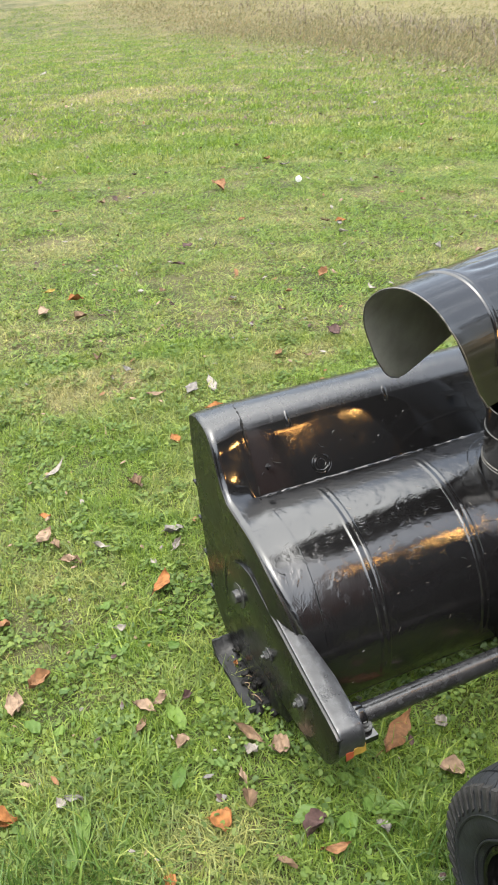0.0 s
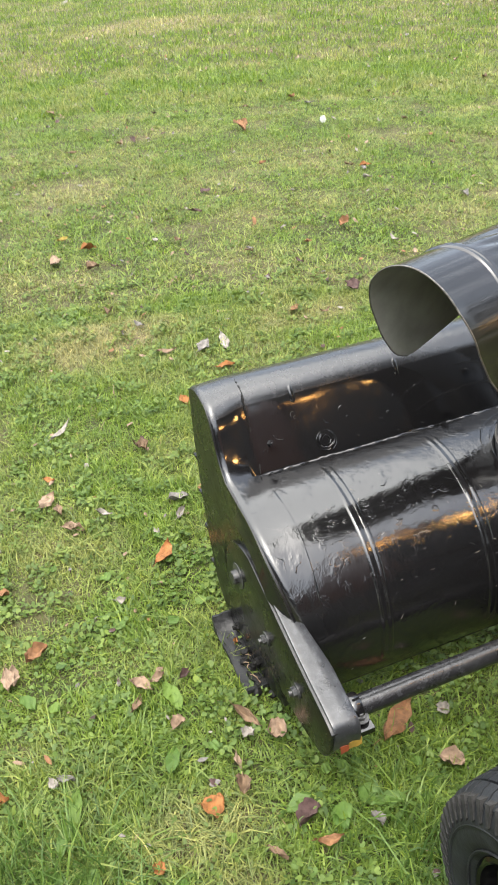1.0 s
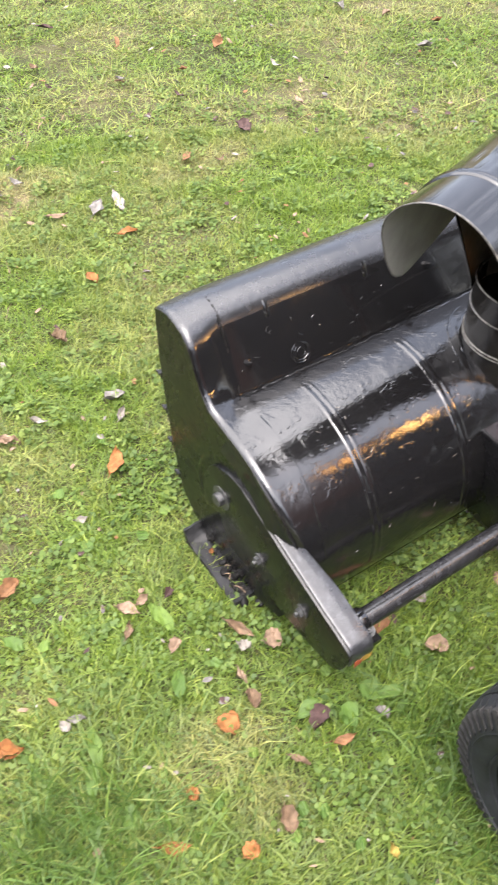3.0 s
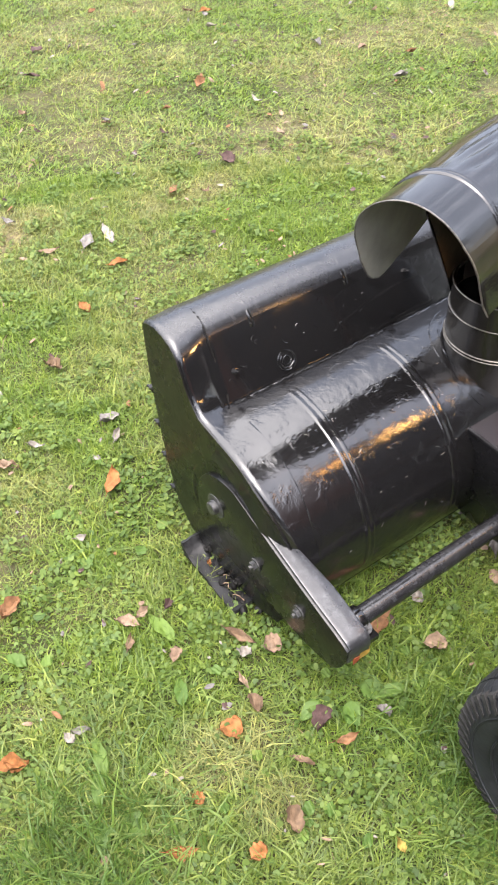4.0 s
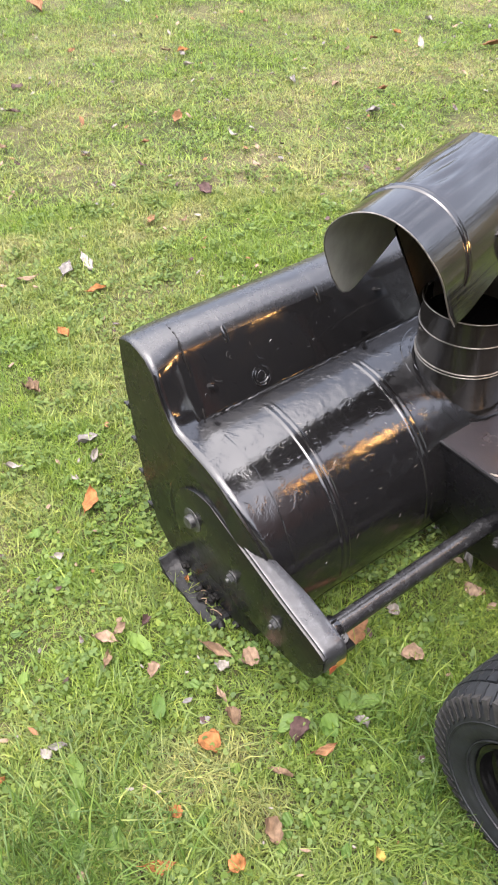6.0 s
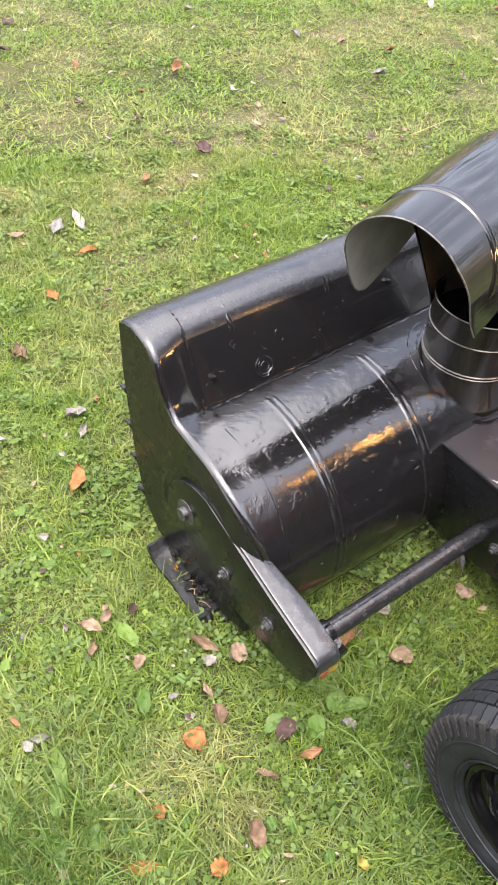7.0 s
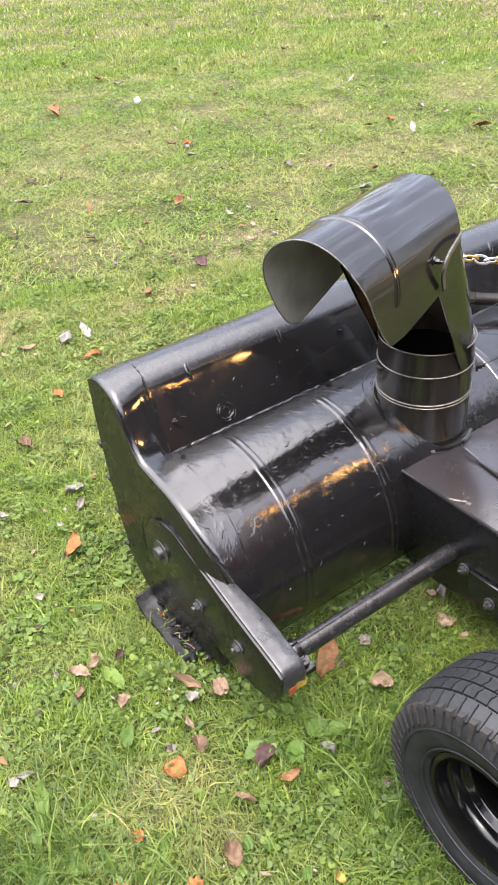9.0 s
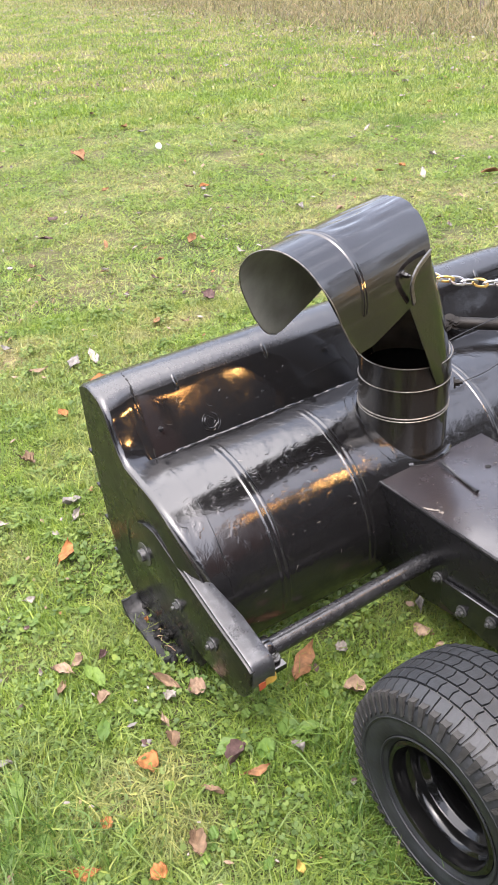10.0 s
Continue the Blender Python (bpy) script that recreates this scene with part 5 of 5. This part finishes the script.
# ---- rough edge and added woods ----
def ribbon_soup(name, n, line, wide, hgt, wid, mat, label, category, seed, lean=0.5):
    """Upright stalks strewn along a line of places."""
    rng = np.random.default_rng(seed)
    t = rng.uniform(0, len(line) - 1, n)
    i = np.minimum(t.astype(int), len(line) - 2)
    L_ = np.array(line)
    p = L_[i] + (L_[i + 1] - L_[i]) * (t - i)[:, None] + rng.normal(0, wide, (n, 2))
    az = rng.uniform(0, 2 * np.pi, n)
    h = hgt * rng.lognormal(0, 0.45, n)
    w = wid * rng.uniform(0.5, 1.5, n)
    d = np.stack([np.cos(az), np.sin(az)], 1) * (h * np.abs(rng.normal(0, lean, n)))[:, None]
    s = np.stack([-np.sin(az), np.cos(az)], 1) * w[:, None] / 2
    z = np.array([dip(x, y) for x, y in p])
    v = np.stack([np.c_[p - s, z], np.c_[p + s, z], np.c_[p + d * 0.4 - s * 0.7, z + h * 0.6], np.c_[p + d * 0.4 + s * 0.7, z + h * 0.6], np.c_[p + d, z + h]], 1)
    tri = np.array([[0, 1, 3], [0, 3, 2], [2, 3, 4]])
    idx = (np.arange(n)[:, None, None] * 5 + tri[None]).reshape(-1)
    return soup(name, v.reshape(-1, 3), idx, mat, label, category)


EDGE = [(11.4, 3.4), (10.6, 7.0), (10.3, 10.5), (10.6, 14.0), (10.7, 18.0), (10.4, 24.0), (10.2, 32.0)]
ribbon_soup("dry_brush", 26000, [(x - 0.6, y) for x, y in EDGE], 0.9, 0.05, 0.016, STRAW, "tangle of dead brown grass and weeds at the lawn edge", "brush", 51, 1.5)
ribbon_soup("dry_brush", 9000, [(x + 1.6, y) for x, y in EDGE], 0.9, 0.08, 0.016, STRAW, "tall dead grass stalks leaning over each other", "brush", 54, 1.8)
ribbon_soup("dry_brush", 5000, [(x + 2.6, y) for x, y in EDGE], 1.3, 0.13, 0.012, TWIG, "bare brown twigs behind the lawn edge", "brush", 52, 1.8)


def woods(name, seed, r0, r1, count, label, a0=0.0, a1=2 * math.pi, h0=6, h1=11):
    """Unseen trees added for reflections: trunk, limbs and clumps of leaves, on one mesh."""
    rng = np.random.default_rng(seed)
    vs, ids = [], []

    def tri_fan(c, s):
        o = len(vs)
        a = rng.normal(0, 1, (3, 3))
        for q in range(3):
            vs.append(c + a[q] * s)
        ids.extend([o, o + 1, o + 2])

    for k in range(count):
        a = a0 + (a1 - a0) * (k + rng.uniform(-0.4, 0.4)) / count
        r = rng.uniform(r0, r1)
        c = np.array([1 + r * math.cos(a), 2 + r * math.sin(a), dip(1 + r * math.cos(a), 2 + r * math.sin(a))])
        h = rng.uniform(h0, h1)
        for q in range(5):
            b0, b1 = c + np.array([0.0, 0, h * 0.12 * q]), c + np.array([rng.normal(0, 0.5), rng.normal(0, 0.5), h * 0.14 * (q + 1)])
            w = 0.22 * (1 - q / 6)
            o = len(vs)
            vs.extend([b0 + [w, 0, 0], b0 - [w, 0, 0], b1 + [w * 0.6, 0, 0], b0 + [0, w, 0], b0 - [0, w, 0], b1 - [0, w * 0.6, 0]])
            ids.extend([o, o + 1, o + 2, o + 3, o + 4, o + 5])
        for q in range(170):
            d = rng.normal(0, 1, 3)
            d /= np.linalg.norm(d)
            p = c + np.array([0, 0, h * 0.6]) + d * np.array([h * 0.3, h * 0.3, h * 0.42]) * rng.uniform(0.4, 1.0)
            tri_fan(p, 0.55)
    return soup(name, np.array(vs), np.array(ids), WOODS, label, "woods")


# both rings stay out of view, added to darken what the paint reflects
woods("unseen_far_woods", 61, 46, 60, 60, "unseen distant trees added to darken horizon reflections", h0=11, h1=18)
woods("unseen_far_woods", 62, 15, 19, 26, "unseen dense trees added behind to darken drum reflections", radians(160), radians(330), 8, 12)


# ---- broad-leaved weeds ----
def weed(x, y, turn, length, width, seed):
    """One broad leaf on a short stalk, cupped along the rib, with a wavy edge."""
    r = random.Random(seed)
    bm = bmesh.new()
    rows = []
    rise_, round_ = r.uniform(0.05, 0.22), width > 0.75 * length
    for i in range(12):
        t = i / 11
        w = width * 0.5 * (math.sqrt(max(0.02, 1 - (2 * t - 1) ** 2)) if round_ else 0.1 + 0.92 * math.sin(math.pi * min(1, 0.05 + t ** 1.2 * 0.95)) ** 0.8)
        row = []
        for j in range(9):
            q = 2 * j / 8 - 1
            v_ = q * w * (1 + 0.07 * math.sin(13 * t + seed + q))
            z = length * rise_ * math.sin(2.4 * t) + 0.22 * abs(v_) + 0.002 * math.sin(14 * t + 5 * q + seed)
            row.append((t * length, v_, z))
        rows.append(row)
    add_grid(bm, rows)
    add_tube(bm, [(0.0, 0, 0.001), (-0.012, 0.002, -0.006), (-0.02, 0.003, -0.016)], 0.0011, 5)
    ob = thing("broad_leaf_weed", bm, WEED, "single round green weed leaf in the grass" if round_ else "broad green dock leaf lying flat in the grass", "weed", "lawn weeds", smooth=60)
    ob.matrix_world = pose(x, y, dip(x, y) + r.uniform(0.014, 0.02), r.uniform(-12, 12), r.uniform(-8, 8), turn)


weed(0.345, 1.350, -83, 0.088, 0.032, 3)
weed(0.315, 1.181, -115, 0.068, 0.028, 4)
weed(0.604, 0.948, -58, 0.045, 0.041, 5)
weed(0.545, 0.933, -68, 0.040, 0.035, 6)
weed(0.462, 0.962, 8, 0.054, 0.029, 7)
weed(0.387, 0.800, -54, 0.021, 0.028, 8)
weed(0.318, 0.791, -29, 0.021, 0.027, 9)
weed(0.408, 0.719, -59, 0.020, 0.027, 10)
weed(0.077, 1.013, -61, 0.062, 0.039, 11)
weed(0.087, 1.112, -113, 0.084, 0.024, 12)
weed(0.342, 0.961, -58, 0.021, 0.021, 13)
weed(0.375, 1.158, -23, 0.030, 0.022, 14)
weed(0.618, 0.912, -22, 0.059, 0.027, 15)
weed(0.593, 1.024, -74, 0.044, 0.022, 16)
weed(0.036, 1.026, -90, 0.059, 0.032, 17)
weed(0.078, 1.004, -64, 0.065, 0.034, 18)
weed(0.113, 1.172, -103, 0.092, 0.025, 19)
weed(0.234, 0.914, -48, 0.018, 0.021, 20)
weed(0.538, 0.926, -77, 0.043, 0.030, 21)
weed(0.602, 0.931, -18, 0.035, 0.030, 22)
weed(0.355, 0.822, -36, 0.022, 0.026, 23)
weed(0.049, 1.442, -63, 0.052, 0.029, 24)
weed(0.106, 1.389, -65, 0.028, 0.026, 25)
for k in range(20):
    long_ = leaf_rng.uniform(.02, .034)
    weed(leaf_rng.uniform(0.0, 0.8), leaf_rng.uniform(0.78, 1.9), leaf_rng.uniform(-150, 40), long_, long_ * leaf_rng.uniform(0.75, 1.0), k + 40)

# dandelion gone to seed
bm = bmesh.new()
rng4 = random.Random(5)
top = Vector((2.791, 5.404, dip(2.791, 5.404) + 0.12))
for k in range(150):
    d = Vector((rng4.gauss(0, 1), rng4.gauss(0, 1), rng4.gauss(0, 1))).normalized()
    add_tube(bm, [top, top + d * 0.019], 0.0004, 3)
    side = d.orthogonal().normalized()
    for q in range(3):
        sp = Matrix.Rotation(q * 2.1 + k, 3, d) @ side
        add_tube(bm, [top + d * 0.019, top + d * 0.022 + sp * 0.006], 0.0005, 3)
bmesh.ops.create_icosphere(bm, subdivisions=2, radius=0.006, matrix=Matrix.Translation(top))
clock = thing("dandelion", bm, FLUFF, "white dandelion seed head on a thin stem in the lawn", "flower")
bm = bmesh.new()
add_tube(bm, [(2.801, 5.384, dip(2.801, 5.384)), (2.798, 5.39, dip(2.798, 5.39) + 0.06), top], 0.0022, 6)
part("stem", bm, WEED, clock, "thin green stem")
